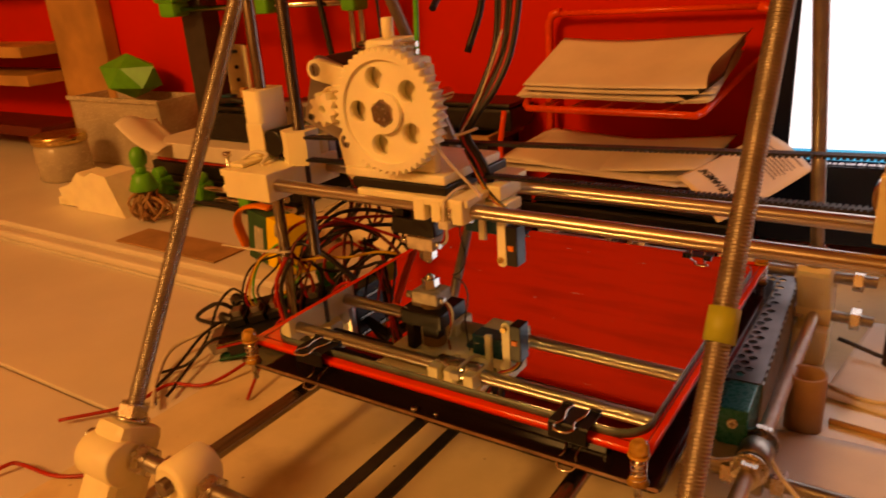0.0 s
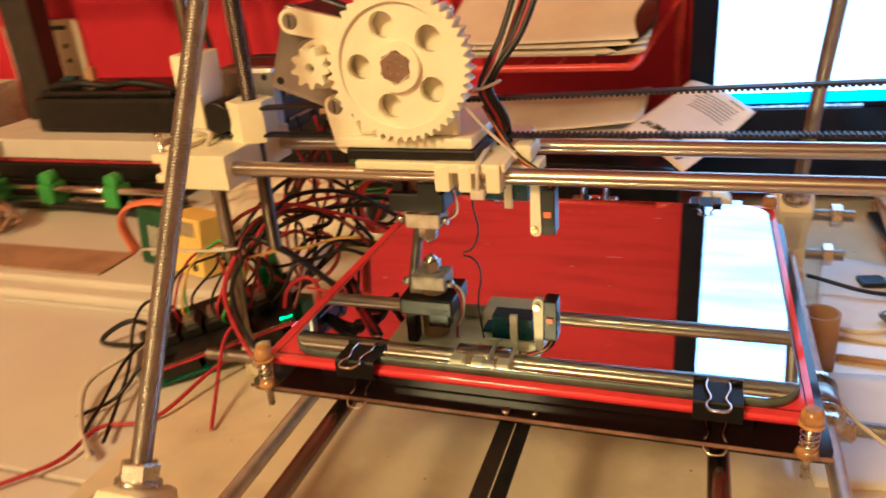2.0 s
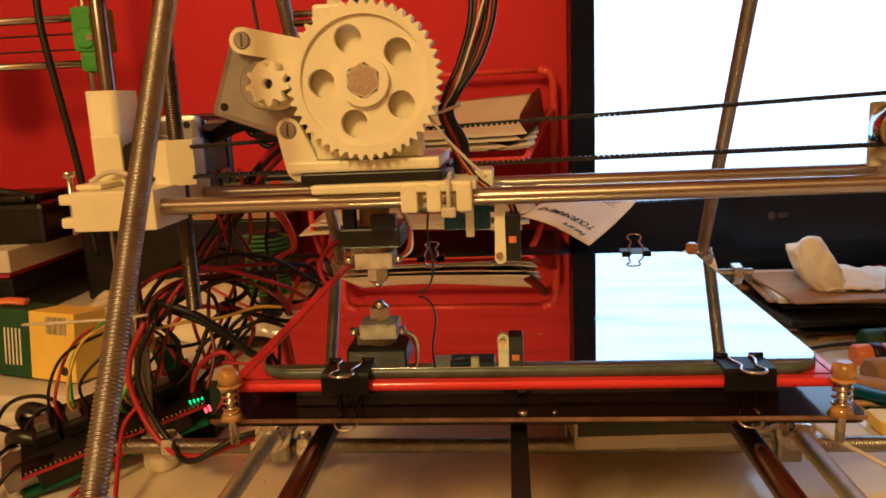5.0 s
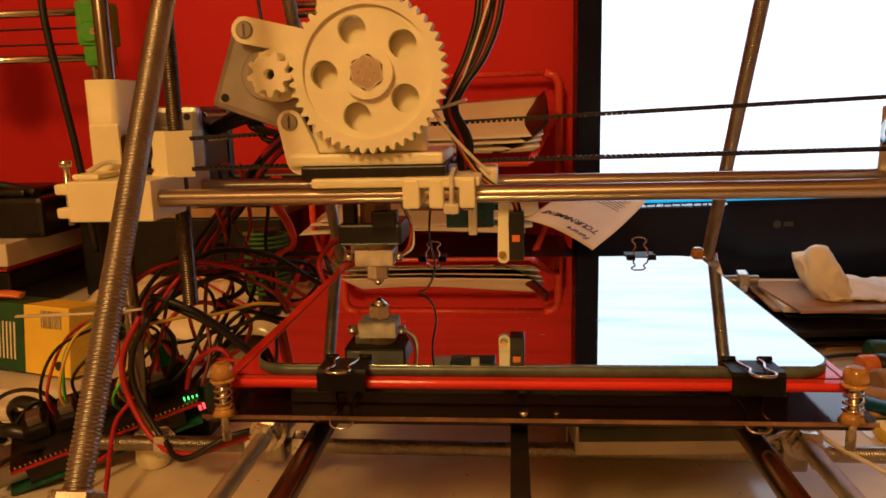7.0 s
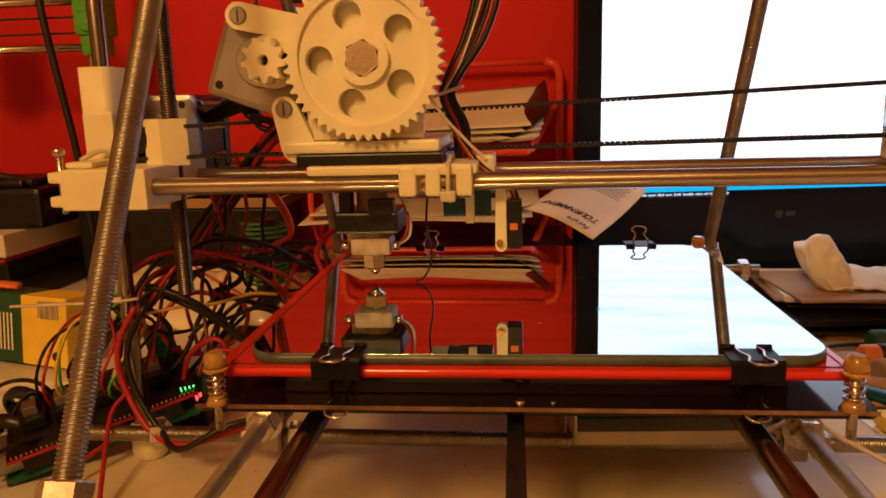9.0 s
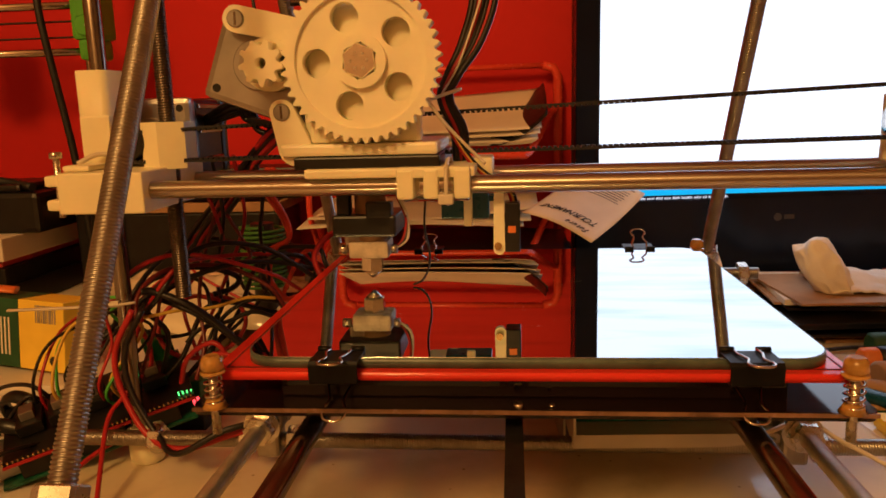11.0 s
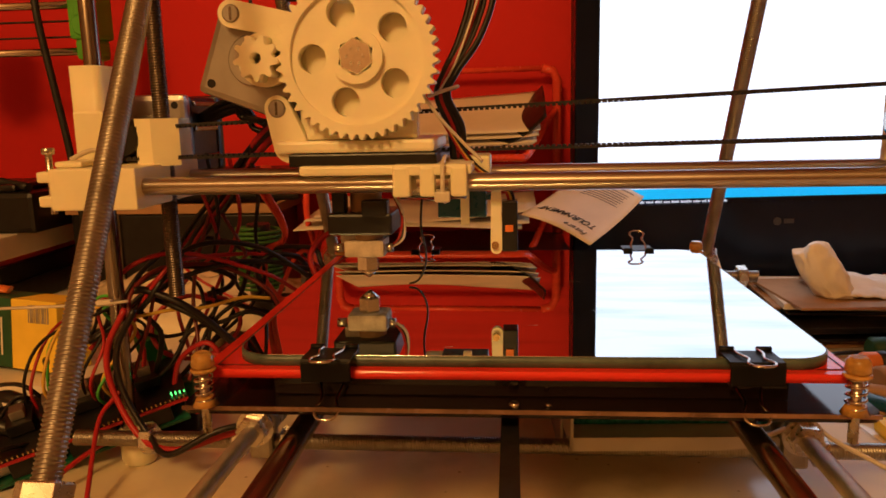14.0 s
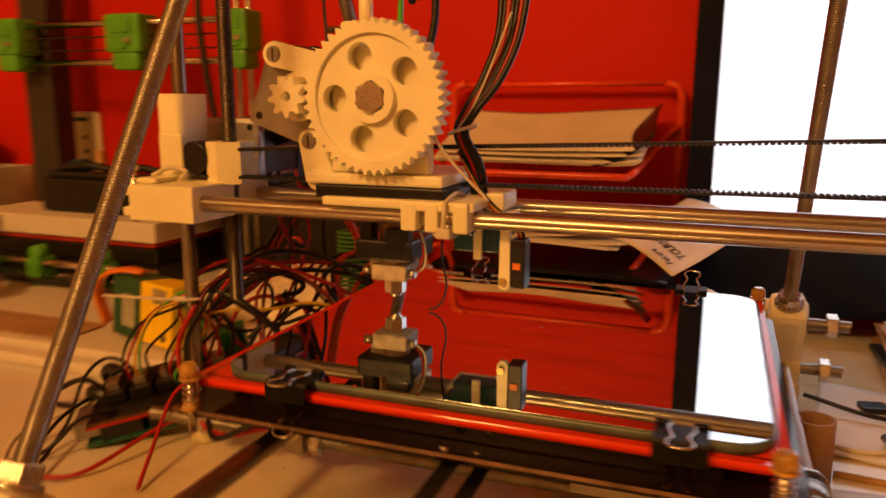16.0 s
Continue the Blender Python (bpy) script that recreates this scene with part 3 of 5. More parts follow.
def end_block(xs, xt, s):
    """s: -1 for the end with the motor, 1 for the idler end."""
    bm = B()
    inner = xt - s * 3
    box(bm, min(inner, xs + s * 3), max(inner, xs + s * 3), -37, 31, 139.5, 158, 1.0)
    for y in (-28, 22):
        cyl(bm, (inner + s * 4, y, 149), (xs + s * 2, y, 149), 9.0, 20, bevel=1)
    part("end_body", bm, ABS, gantry, "ivory printed end block")
    for z in (143, 154):
        part("clamp_jaw", one(box, xs + s * 3.1, xs + s * 12, -32, -22, z - 2.5, z + 2.5, 1.2), ABS, gantry)
        part("clamp_jaw", one(box, xs + s * 3.1, xs + s * 12, 14, 24, z - 2.5, z + 2.5, 1.2), ABS, gantry)
    part("raised_rib", one(box, xs - 4, xs + 9, -30, -10, 158.1, 160.8, 1.2), ABS, gantry)
    bm = B()
    tx = xs - s * 1.5
    plate(bm, rounded(tx - 8, tx + 8, -9, 17, 4, 4), [ring2d(4.3, 20, xs, 4)], 48, Matrix.Translation((0, 0, 156 * MM)))
    box(bm, tx - 6.6, tx + 8.4, -9.5, 6, 156.5, 183, 1.2)
    part("bearing_tower", bm, ABS, gantry, "tall ivory printed bearing tower")
    bm = B()
    plate(bm, ring2d(12.5, 6, xt, 0, math.pi / 6), [ring2d(4.4, 20, xt, 0)], 22, Matrix.Translation((0, 0, 157 * MM)))
    part("nut_tower", bm, ABS, gantry, "six-sided ivory nut housing")
    bm = B()
    cyl(bm, (xs + s * 8, -27, 137), (xs + s * 8, -27, 166), 1.5, 10)
    cyl(bm, (xs + s * 8, -27, 164), (xs + s * 8, -27, 167), 2.8, 12, bevel=0.4)
    part("clamp_screw", bm, NUT, gantry)
    bm = B()
    sweep(bm, [(xs + s * 2, -20, 161), (xs - s * 5, -14, 165), (xs - s * 14, -12, 163), (xs - s * 16, -20, 159)], 1.3, 6, 4)
    part("cable_tie", bm, WIREWHITE, gantry)


end_block(-202, -168, -1)
end_block(212, 178, 1)
# idler housing on the right end
bm = B()
box(bm, 164.5, 186, -16, -11, 153, 183, 1.5)
box(bm, 164.5, 186, 3, 8, 153, 183, 1.5)
box(bm, 182, 187, -16, 8, 153, 183, 1.5)
part("idler_housing", bm, ABS, gantry)
part("idler_bearing", one(cyl, (173, -10.5, 171), (173, 2.5, 171), 11, 24, bevel=0.6), STEEL, gantry)
# belt: two toothed strands round pulley and idler
bm = B()
for z, rise, s in ((181.4, 0.036, -1), (161.8, 0.010, 1)):
    lean = Matrix.Translation((0, 0, z * MM)) @ Matrix.Rotation(-math.atan(rise), 4, "Y")
    box(bm, -184, 172, -7, -1, -0.5, 0.5, m=lean)
    for k in range(-73, 68):
        x = k * 2.5
        box(bm, x - 0.75, x + 0.75, -7, -1, s * 0.4, s * 1.4, m=lean)
part("belt", bm, RUBBER, gantry, "black toothed belt in two strands")


def stepper(name, parent, m, depth, labels=""):
    """A square motor: face plate, black laminated body, end cap; the shaft along local -y, the face at local y = 0."""
    rot = m
    ob = part(name, one(box, -21, 21, 0.0, 8, -21, 21, 3.0, rot), ALU, parent, "grey cast motor flange")
    part("motor_core", one(box, -20, 20, 8.05, depth - 9, -20, 20, 2.0, rot), BLACK, ob, "black laminated core")
    part("motor_cap", one(box, -21, 21, depth - 8.95, depth, -21, 21, 3.0, rot), BLACK, ob)
    bm = B()
    cyl(bm, (0, -2, 0), (0, 0.2, 0), 11, 28, bevel=0.4, m=rot)
    cyl(bm, (0, -18, 0), (0, -1, 0), 2.5, 14, m=rot)
    part("motor_boss", bm, ALU, ob)
    for sx in (-15.5, 15.5):
        for sz in (-15.5, 15.5):
            part("screw_hole", one(cyl, (sx, -0.25, sz), (sx, 0.4, sz), 1.9, 12, m=rot), BLACK, ob)
    return ob


stepper("belt_motor", gantry, Matrix.Translation((-189 * MM, 27 * MM, 170 * MM)), 52)
part("motor_bracket", one(box, -186, -168, 20.5, 26.8, 152, 170, 2), ABS, gantry)
part("belt_pulley", one(cyl, (-186, -8, 170), (-186, 24, 170), 9.0, 20, bevel=0.8), BLACK, gantry)
for z in (157, 172, 185):
    part("cooling_rib", one(box, -168.8, -167.4, 38, 68, z, z + 2.4, 0.4), DARKSTEEL, gantry, "dull metal edge along the motor")

# ---- carriage and extruder ----
carriage = thing("print_carriage", "ivory printed carriage riding on two rods", "printer carriage")
bm = B()
box(bm, -92, -18, -37, 30, 153.2, 157.4, 1.2)
box(bm, -96, -30, -20, 16, 152.6, 156.4, 1.0)
part("carriage_plate", bm, ABS, carriage)
bm = B()
for x0, x1 in ((-51.5, -44), (-40, -33.5), (-27, -20)):
    box(bm, x0, x1, -39.5, -16.5, 144, 157, 1.3)
box(bm, -51.5, -20, -39, -17, 153, 157.6, 1.0)
box(bm, -51.5, -20, -20, -16.5, 144, 157, 1.0)
part("front_clamp", bm, ABS, carriage, "ivory bearing clamp with slots")
part("bearing", one(cyl, (-50, -28, 149), (-21, -28, 149), 7.2, 24, bevel=0.6), STEEL, carriage)
bm = B()
sweep(bm, [(-30, -41, 157), (-30, -41.2, 144), (-30, -28, 141), (-30, -16, 144), (-30, -16, 157.5), (-30, -28, 160), (-30, -41, 157)], 1.0, 6, 3)
part("cable_tie", bm, WIREWHITE, carriage)
part("tie_head", one(box, -33.5, -27, -43, -39.5, 142, 146.5, 0.8), WIREWHITE, carriage)
for x0 in (-92, -48):
    bm = B()
    box(bm, x0, x0 + 28, 12, 34, 144, 157.2, 2)
    part("rear_clamp", bm, ABS, carriage)
bm = B()
box(bm, -20, -11, -14, 10, 151, 159.5, 1.5)
part("belt_grip", bm, ABS, carriage, "ivory belt grip block")
for x in (-40, -90):
    bm = B()
    cyl(bm, (x, -24, 152), (x, -24, 166), 1.6, 10)
    hexprism(bm, (x, -24, 163.5), (x, -24, 166), 5.5)
    part("bolt", bm, NUT, carriage)

extruder = thing("geared_extruder", "ivory printed geared extruder with a large toothed wheel", "extruder")
GX, GZ = -64.4, 202.0
FACE = Matrix(((1, 0, 0, 0), (0, 0, 1, 0), (0, 1, 0, 0), (0, 0, 0, 1)))


def facing(x, y, z, turn=0.0):
    return Matrix.Translation((x * MM, y * MM, z * MM)) @ FACE @ Matrix.Rotation(radians(turn), 4, "Z")


def gear_outline(n, root, tip, land=0.35, soft=0.0):
    out = []
    for k in range(n):
        a = 2 * math.pi * k / n
        w = 2 * math.pi / n
        for f, r in ((0.0, root), (0.14, root), (0.36, tip - soft), (0.5, tip), (0.64, tip - soft), (0.86, root)):
            out.append((r * math.cos(a + f * w), r * math.sin(a + f * w)))
    return out


bm = B()
plate(bm, gear_outline(47, 31.4, 33.9, soft=0.5), [ring2d(27.6, 64)], 10.5, facing(GX, -41, GZ))
holes = [ring2d(6.0, 28, 18.8 * math.cos(radians(a)), 18.8 * math.sin(radians(a))) for a in (109, 37, -35, -107, -179)]
plate(bm, ring2d(27.65, 64), [*holes, ring2d(4.2, 20)], 6.5, facing(GX, -38.9, GZ))
plate(bm, ring2d(11, 40), [ring2d(7.7, 6, start=0.4)], 9.0, facing(GX, -42, GZ))
part("large_gear", bm, ABS2, extruder, "large ivory toothed wheel with five round holes")
bm = B()
hexprism(bm, (GX, -43, GZ), (GX, -36, GZ), 13, 0.4)
cyl(bm, (GX, -36, GZ), (GX, 22, GZ), 4, 16)
part("hobbed_bolt", bm, BRIGHT, extruder, "bright hexagonal bolt head")
bm = B()
for k in range(6):
    a = k * math.pi / 3
    box(bm, GX + 3.4 * math.cos(a) - 0.5, GX + 3.4 * math.cos(a) + 0.5, -43.25, -42.9, GZ + 3.4 * math.sin(a) - 0.7, GZ + 3.4 * math.sin(a) + 0.7)
part("bolt_marking", bm, NUT, extruder)
bm = B()
plate(bm, gear_outline(9, 6.9, 9.6, soft=0.3), [ring2d(2.4, 16)], 11, facing(-105.8, -43, 202.4, 10))
plate(bm, ring2d(11.4, 40), [ring2d(2.4, 16)], 5.5, facing(-105.8, -32, 202.4))
part("pinion", bm, ABS2, extruder, "small ivory toothed wheel")
mt = Matrix.Translation((-112.5 * MM, -24.5 * MM, 202.8 * MM)) @ Matrix.Rotation(radians(20), 4, "Y")
stepper("drive_motor", extruder, mt, 44)


def capsule(ax, az, bx, bz, r, r2=None, n=10):
    r2 = r2 or r
    a = math.atan2(bz - az, bx - ax)
    out = [(ax + r * math.cos(a + math.pi / 2 + math.pi * k / n), az + r * math.sin(a + math.pi / 2 + math.pi * k / n)) for k in range(n + 1)]
    out += [(bx + r2 * math.cos(a - math.pi / 2 + math.pi * k / n), bz + r2 * math.sin(a - math.pi / 2 + math.pi * k / n)) for k in range(n + 1)]
    return out


bm = B()
plate(bm, capsule(-119.5, 222, -84, 214, 5.8, 5.2), [ring2d(3.6, 16, -119.5, 222)], 6, facing(0, -30, 0))
part("motor_arm", bm, ABS2, extruder, "ivory arm over a motor corner")
bm = B()
plate(bm, capsule(-102, 182, -97, 166, 5.6, 7.5), [ring2d(3.6, 16, -102, 182)], 6, facing(0, -29.9, 0))
part("motor_arm", bm, ABS2, extruder, "ivory arm over a motor corner")
bm = B()
box(bm, -94, -63, -24, 6, 168.1, 226, 2.5)
box(bm, -90, -41, -30.5, -23.9, 168.1, 226, 2)
part("extruder_body", bm, ABS2, extruder, "ivory printed body")
part("extruder_base", one(box, -103, -34, -33, 28, 162.6, 168, 1.5), ABS2, extruder, "ivory base plate")
for x, z in ((-119.5, 222), (-102, 182)):
    part("motor_screw", one(cyl, (x, -31.0, z), (x, -25, z), 3.8, 20, bevel=0.6), ALU, extruder)
    part("screw_slot", one(box, x - 0.5, x + 0.5, -31.2, -30.9, z - 2.8, z + 2.8), DARKSTEEL, extruder)
bm = B()
box(bm, -97, -33, -34, 33, 156.9, 162.4, 0.8)
part("mounting_plate", bm, BLACK, extruder, "black mounting plate")
bm = B()
box(bm, -90, -70, -20, 4, 226, 237, 2)
cyl(bm, (-82, -8, 237), (-82, -8, 248), 3.4, 14, bevel=0.8)
part("idler_block", bm, ABS2, extruder)
bm = B()
for z in (230, 234):
    cyl(bm, (-100, -12, z), (-60, -12, z), 1.6, 10)
part("idler_screw", bm, NUT, extruder)
bm = B()
sweep(bm, [(-68, -2, 222), (-64, 2, 300), (-50, 14, 420), (-30, 40, 520)], 1.5, 8, 6)
part("filament", bm, WIREGREEN, extruder, "bright green plastic filament")
# hot end under the carriage
bm = B()
box(bm, -86, -56, -16, 14, 124, 134, 1.2)
box(bm, -84, -78, -14, -6, 134, 152, 0.8)
box(bm, -70, -58, -16, -8, 128, 140, 0.8)
part("hotend_mount", bm, BLACK, extruder, "black hot end mount")
bm = B()
cyl(bm, (-70, -3, 120), (-70, -3, 150), 7.5, 20)
part("insulator", bm, CARDBOARD, extruder, "tan insulator tube")
bm = B()
box(bm, -80, -61, -11, 6, 112.7, 121, 1.6)
box(bm, -82, -74, -9, 4, 119, 125, 1.4)
part("heater_block", bm, HEATWRAP, extruder, "heater block wrapped in pale tape")
bm = B()
hexprism(bm, (-70, -3, 105.4), (-70, -3, 112.6), 9.4)
cyl(bm, (-70, -3, 102), (-70, -3, 105.5), 0.8, 16, 4.3)
part("nozzle", bm, BRIGHT, extruder, "bright metal nozzle")
for x, dx in ((-81, -4), (-60, 3)):
    part("heater_end", one(cyl, (x + dx, -8, 117), (x, -8, 117), 2.2, 10), NUT, extruder)

probe = thing("bed_probe", "hobby servo carrying a microswitch arm under the carriage", "probe", at=(5, 0, 6.5))
bm = B()
box(bm, -40, -18, -14, -2, 125, 138, 0.8)
part("servo_body", bm, BLUEPL, probe, "blue translucent servo case")
part("servo_flange", one(box, -45, -13, -13, -3, 133, 135.5, 0.5), BLUEPL, probe)
part("servo_mount", one(box, -44, -12, -15, 2, 138.2, 144, 1), ABS, probe)
part("servo_strap", one(box, -29.5, -25.5, -17, -14.2, 122, 146, 0.6), ABS2, probe, "ivory strap")
bm = B()
plate(bm, capsule(-13.5, 137, -13.5, 112, 2.2, 2.6), [], 3.5, facing(0, -20, 0))
part("servo_arm", bm, ABS2, probe, "ivory swinging arm")
bm = B()
box(bm, -10.9, -4, -20, -10, 110.5, 133, 0.6)
part("microswitch", bm, BLACK, probe, "black microswitch")
part("switch_button", one(box, -9.5, -6, -20.8, -19.9, 119.5, 122.5, 0.2), ORANGE, probe, "orange switch mark")
part("arm_screw", one(cyl, (-14, -22, 113.5), (-14, -19, 113.5), 1.7, 12), BRASS, probe)

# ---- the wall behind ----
# added block stands in for the darker upper wall; no cupboard is seen
upper_block = thing("upper_wall_block", "added dark red block standing in for the darker upper wall", "cabinet")
part("upper_wall_body", one(box, -1500, 1100, 372, 419, 455, 1250, 3), DARKRED, upper_block)
structure("trim_post", one(box, -1105, -965, 392, 419, -30, 455, 3), PINE, "varnished pine board standing against the wall")
shelf = thing("wall_shelf", "open pine shelf boards beside the desk", "shelf")
for z in (40, 128, 175, 300):
    part("shelf_board", one(box, -1700, -1107, 330, 419, z, z + 18, 2), DARKRED if z in (40, 300) else PINE, shelf)
outlet = thing("wall_socket", "double ivory wall socket plate with a blue strip", "socket")
bm = B()
plate(bm, rounded(-776, -662, 108, 186, 8), [rounded(-764, -722, 120, 170, 10), rounded(-716, -674, 120, 170, 10)], 9, facing(0, 410, 0))
part("socket_plate", bm, ABS2, outlet)
for x in (-743, -695):
    part("socket_insert", one(box, x - 22, x + 22, 414, 419, 119, 171, 2), ABS2, outlet)
    for z in (136, 154):
        part("socket_hole", one(cyl, (x + 8, 412, z), (x + 8, 415, z), 3.0, 12), BLACK, outlet)
    part("socket_strip", one(box, x - 18, x + 18, 409.2, 409.9, 174, 179, 0.2), BLUEPL, outlet, "narrow blue strip")

# ---- monitor ----
monitor = thing("monitor", "large glossy black monitor showing a white page", "monitor")
MY = 336
monitor.rotation_euler = (0, 0, radians(6.5))
pivot = Vector((0.074, 0.335, 0))
monitor.location = pivot - Matrix.Rotation(radians(6.5), 3, "Z") @ pivot
bm = B()
plate(bm, rounded(54, 592, 24, 430, 6), [rounded(74, 571, 93, 410, 0.5, 1)], 14, facing(0, MY - 6, 0))
part("bezel", bm, BEZEL, monitor, "glossy black bezel")
part("case", one(box, 56, 589, MY + 8.2, MY + 36, 28, 426, 6), BLACK, monitor)
part("screen", one(box, 73, 572, MY - 1, MY + 8, 106.4, 411), SCREENWHITE, monitor, "bright white screen")
part("screen_bar", one(box, 73, 572, MY - 1, MY + 8, 97.2, 106.3), SCREENCYAN, monitor, "cyan bar along the screen's foot")
part("screen_foot", one(box, 73, 572, MY - 1, MY + 8, 92, 97.1), BEZEL, monitor, "black status line")
random.seed(4)
bm = B()
x = 92.0
while x < 190:
    for k in range(random.choice((2, 3, 5, 7))):
        w = random.choice((0.7, 1.0, 1.2))
        box(bm, x, x + w, MY - 1.3, MY - 1.0, 93.6, 95.2 + random.choice((0, 0, 0.6)))
        x += w + 0.4
    x += 1.3
part("status_text", bm, SCREENTEXT, monitor, "row of small white unreadable text")
part("stand", one(box, 290, 350, MY + 10, MY + 30, -2.8, 70, 4), BEZEL, monitor)
part("stand_foot", one(cyl, (320, MY, -2.8), (320, MY, 8), 60, 40, bevel=3), BEZEL, monitor)
part("logo_mark", one(cyl, (238, MY - 6.8, 75), (238, MY - 5.9, 75), 3.6, 20), LOGOGREY, monitor, "small round grey mark")
part("logo_bar", one(box, 244, 253, MY - 6.8, MY - 5.9, 73, 77), LOGOGREY, monitor, "small grey mark")


def sheet(x0, x1, y0, y1, fz, nx=18, ny=12, thick=0.35, bm=None):
    """A thin paper sheet over a plan rectangle, with heights fz(u, v) in mm."""
    bm = bm or B()
    low, top = [], []
    for j in range(ny + 1):
        for i in range(nx + 1):
            u, v = i / nx, j / ny
            p = Vector((x0 + (x1 - x0) * u, y0 + (y1 - y0) * v, fz(u, v)))
            low.append(bm.verts.new(p * MM))
            top.append(bm.verts.new((p + Vector((0, 0, thick))) * MM))
    w = nx + 1
    for j in range(ny):
        for i in range(nx):
            a = j * w + i
            bm.faces.new((top[a], top[a + 1], top[a + w + 1], top[a + w])).smooth = True
            bm.faces.new((low[a + w], low[a + w + 1], low[a + 1], low[a])).smooth = True
    rim = [*range(0, w), *[j * w + nx for j in range(1, ny + 1)], *[ny * w + i for i in range(nx - 1, -1, -1)], *[j * w for j in range(ny - 1, 0, -1)]]
    for a, b in zip(rim, rim[1:] + rim[:1]):
        bm.faces.new((low[a], low[b], top[b], top[a]))
    return bm


# ---- letter tray and papers ----
BACK = 1.055
BACK_SHIFT = Vector((-0.0015, -0.353, 0.179)) * (1 - BACK)


def set_back(ob):
    """Tray and papers stand close to the wall."""
    ob.scale, ob.location = (BACK, BACK, BACK), BACK_SHIFT
    return ob


tray = set_back(thing("letter_tray", "two-tier letter tray of red lacquered wire", "letter tray"))
for x in (40, -172):
    bm = B()
    sweep(bm, [(x, 362, 7.2), (x, 362, 206), (x - (4 if x > 0 else -4), 361, 214), (x - (14 if x > 0 else -14), 360, 216.5)], 4.2, 12)
    part("tray_post", bm, REDWIRE, tray, "thick red post")
bm = B()
sweep(bm, [(26, 360, 216.5), (-158, 360, 215)], 2.6, 10)
part("top_bar", bm, REDWIRE, tray)
for z0, xl in ((142, -150), (60, -168)):
    bm = B()
    sweep(bm, [(38, 358, z0 + 36), (34, 340, z0 + 32), (26, 310, z0 + 22), (14, 268, z0 + 5), (8, 258, z0), (-6, 254, z0), (xl + 20, 254, z0), (xl + 6, 258, z0), (xl, 268, z0 + 4), (xl - 4, 310, z0 + 20), (xl - 8, 358, z0 + 36)], 3.0, 10, 3)
    part("front_lip", bm, REDWIRE, tray, "bent red wire rim")
    for k in range(6):
        x = xl + 14 + k * (140 / 5)
        bm = B()
        sweep(bm, [(x, 256, z0), (x, 300, z0 - 2), (x, 358, z0 + 2)], 1.4, 6)
        part("cross_wire", bm, REDWIRE, tray)
bm = B()
sweep(bm, [(-166, 262, 64), (-170, 250, 100), (-168, 256, 138)], 2.6, 8, 4)
sweep(bm, [(-160, 240, 48), (-150, 226, 72), (-138, 226, 84), (-128, 232, 70), (-132, 240, 50)], 2.4, 8, 5)
part("side_loop", bm, REDWIRE, tray)


def fold(u, v, base, rise, curl, wob, ph):
    return base + rise * v + curl * max(0, u - 0.82) ** 2 * 30 + wob * math.sin(5 * u + ph) * (0.4 + v)


random.seed(7)
for k in range(6):
    b = 150 + (0, 0.7, 1.5, 2.4, 7.0, 11.0)[k]
    sh = sheet(-150 - random.uniform(0, 12), 14 + k * 1.5, 262 - random.uniform(0, 5), 352, lambda u, v: fold(u, v, b, 19 + 2.4 * k, 1.5, 0.7 + 0.2 * k, k * 0.6))
    set_back(solo("paper_sheet", sh, PAPER, "off-white paper sheet lying in the letter tray", "paper", "papers in the tray"))
set_back(solo("plastic_sleeve", sheet(-20, 26, 260, 345, lambda u, v: 149.5 + 30 * v + 24 * u * u + 4 * math.sin(4 * v), thick=0.6), BLACK, "dark shiny plastic sleeve curling in the tray", "sleeve"))
for k in range(4):
    set_back(solo("paper_sheet", sheet(-178 + 8 * k, 0 + 6 * k, 236 + 4 * k, 350, lambda u, v: 84 + 3.4 * k + 10 * v + (3 + k) * math.sin(3.2 * u + 1.2 * k) + 3 * math.cos(2 * v), thick=0.5), PAPER,
         "off-white paper sheet on the lower tray", "paper", "papers on the lower tray"))
# added dark sheet stands in for the dark empty space beneath the papers
set_back(solo("dark_fill_sheet", sheet(-150, 44, 232, 350, lambda u, v: 62 + 4 * math.sin(3 * u), thick=3), BLACK, "dark sheet filling the black space under the lower papers", "folder"))

# flyer leaning out of the tray
flyer = thing("flyer", "curled off-white printed flyer leaning out of the tray", "flyer")
C0, CU, CV = Vector((54, 190, 82)), Vector((50, 73, 28)), Vector((-49, 60, 13))


def on_flyer(u, v, lift=0.0):
    n = CU.cross(CV).normalized()
    n = -n if n.y > 0 else n
    bend = 5.0 * math.sin(math.pi * v) + 4.0 * (v - 0.3) ** 2 * (1 - u) - 3 * math.sin(2.6 * u)
    return C0 + CU * u + CV * v + n * (bend + lift)


bm = B()
grid = [[bm.verts.new(on_flyer(i / 16, j / 16) * MM) for i in range(17)] for j in range(17)]
grid2 = [[bm.verts.new(on_flyer(i / 16, j / 16, -0.3) * MM) for i in range(17)] for j in range(17)]
for j in range(16):
    for i in range(16):
        bm.faces.new((grid[j][i], grid[j][i + 1], grid[j + 1][i + 1], grid[j + 1][i])).smooth = True
        bm.faces.new((grid2[j + 1][i], grid2[j + 1][i + 1], grid2[j][i + 1], grid2[j][i])).smooth = True
for i in range(16):
    for a, b in (((0, i), (0, i + 1)), ((16, i), (16, i + 1)), ((i, 0), (i + 1, 0)), ((i, 16), (i + 1, 16))):
        bm.faces.new((grid[a[0]][a[1]], grid[b[0]][b[1]], grid2[b[0]][b[1]], grid2[a[0]][a[1]]))
part("flyer_sheet", bm, PAPER, flyer)


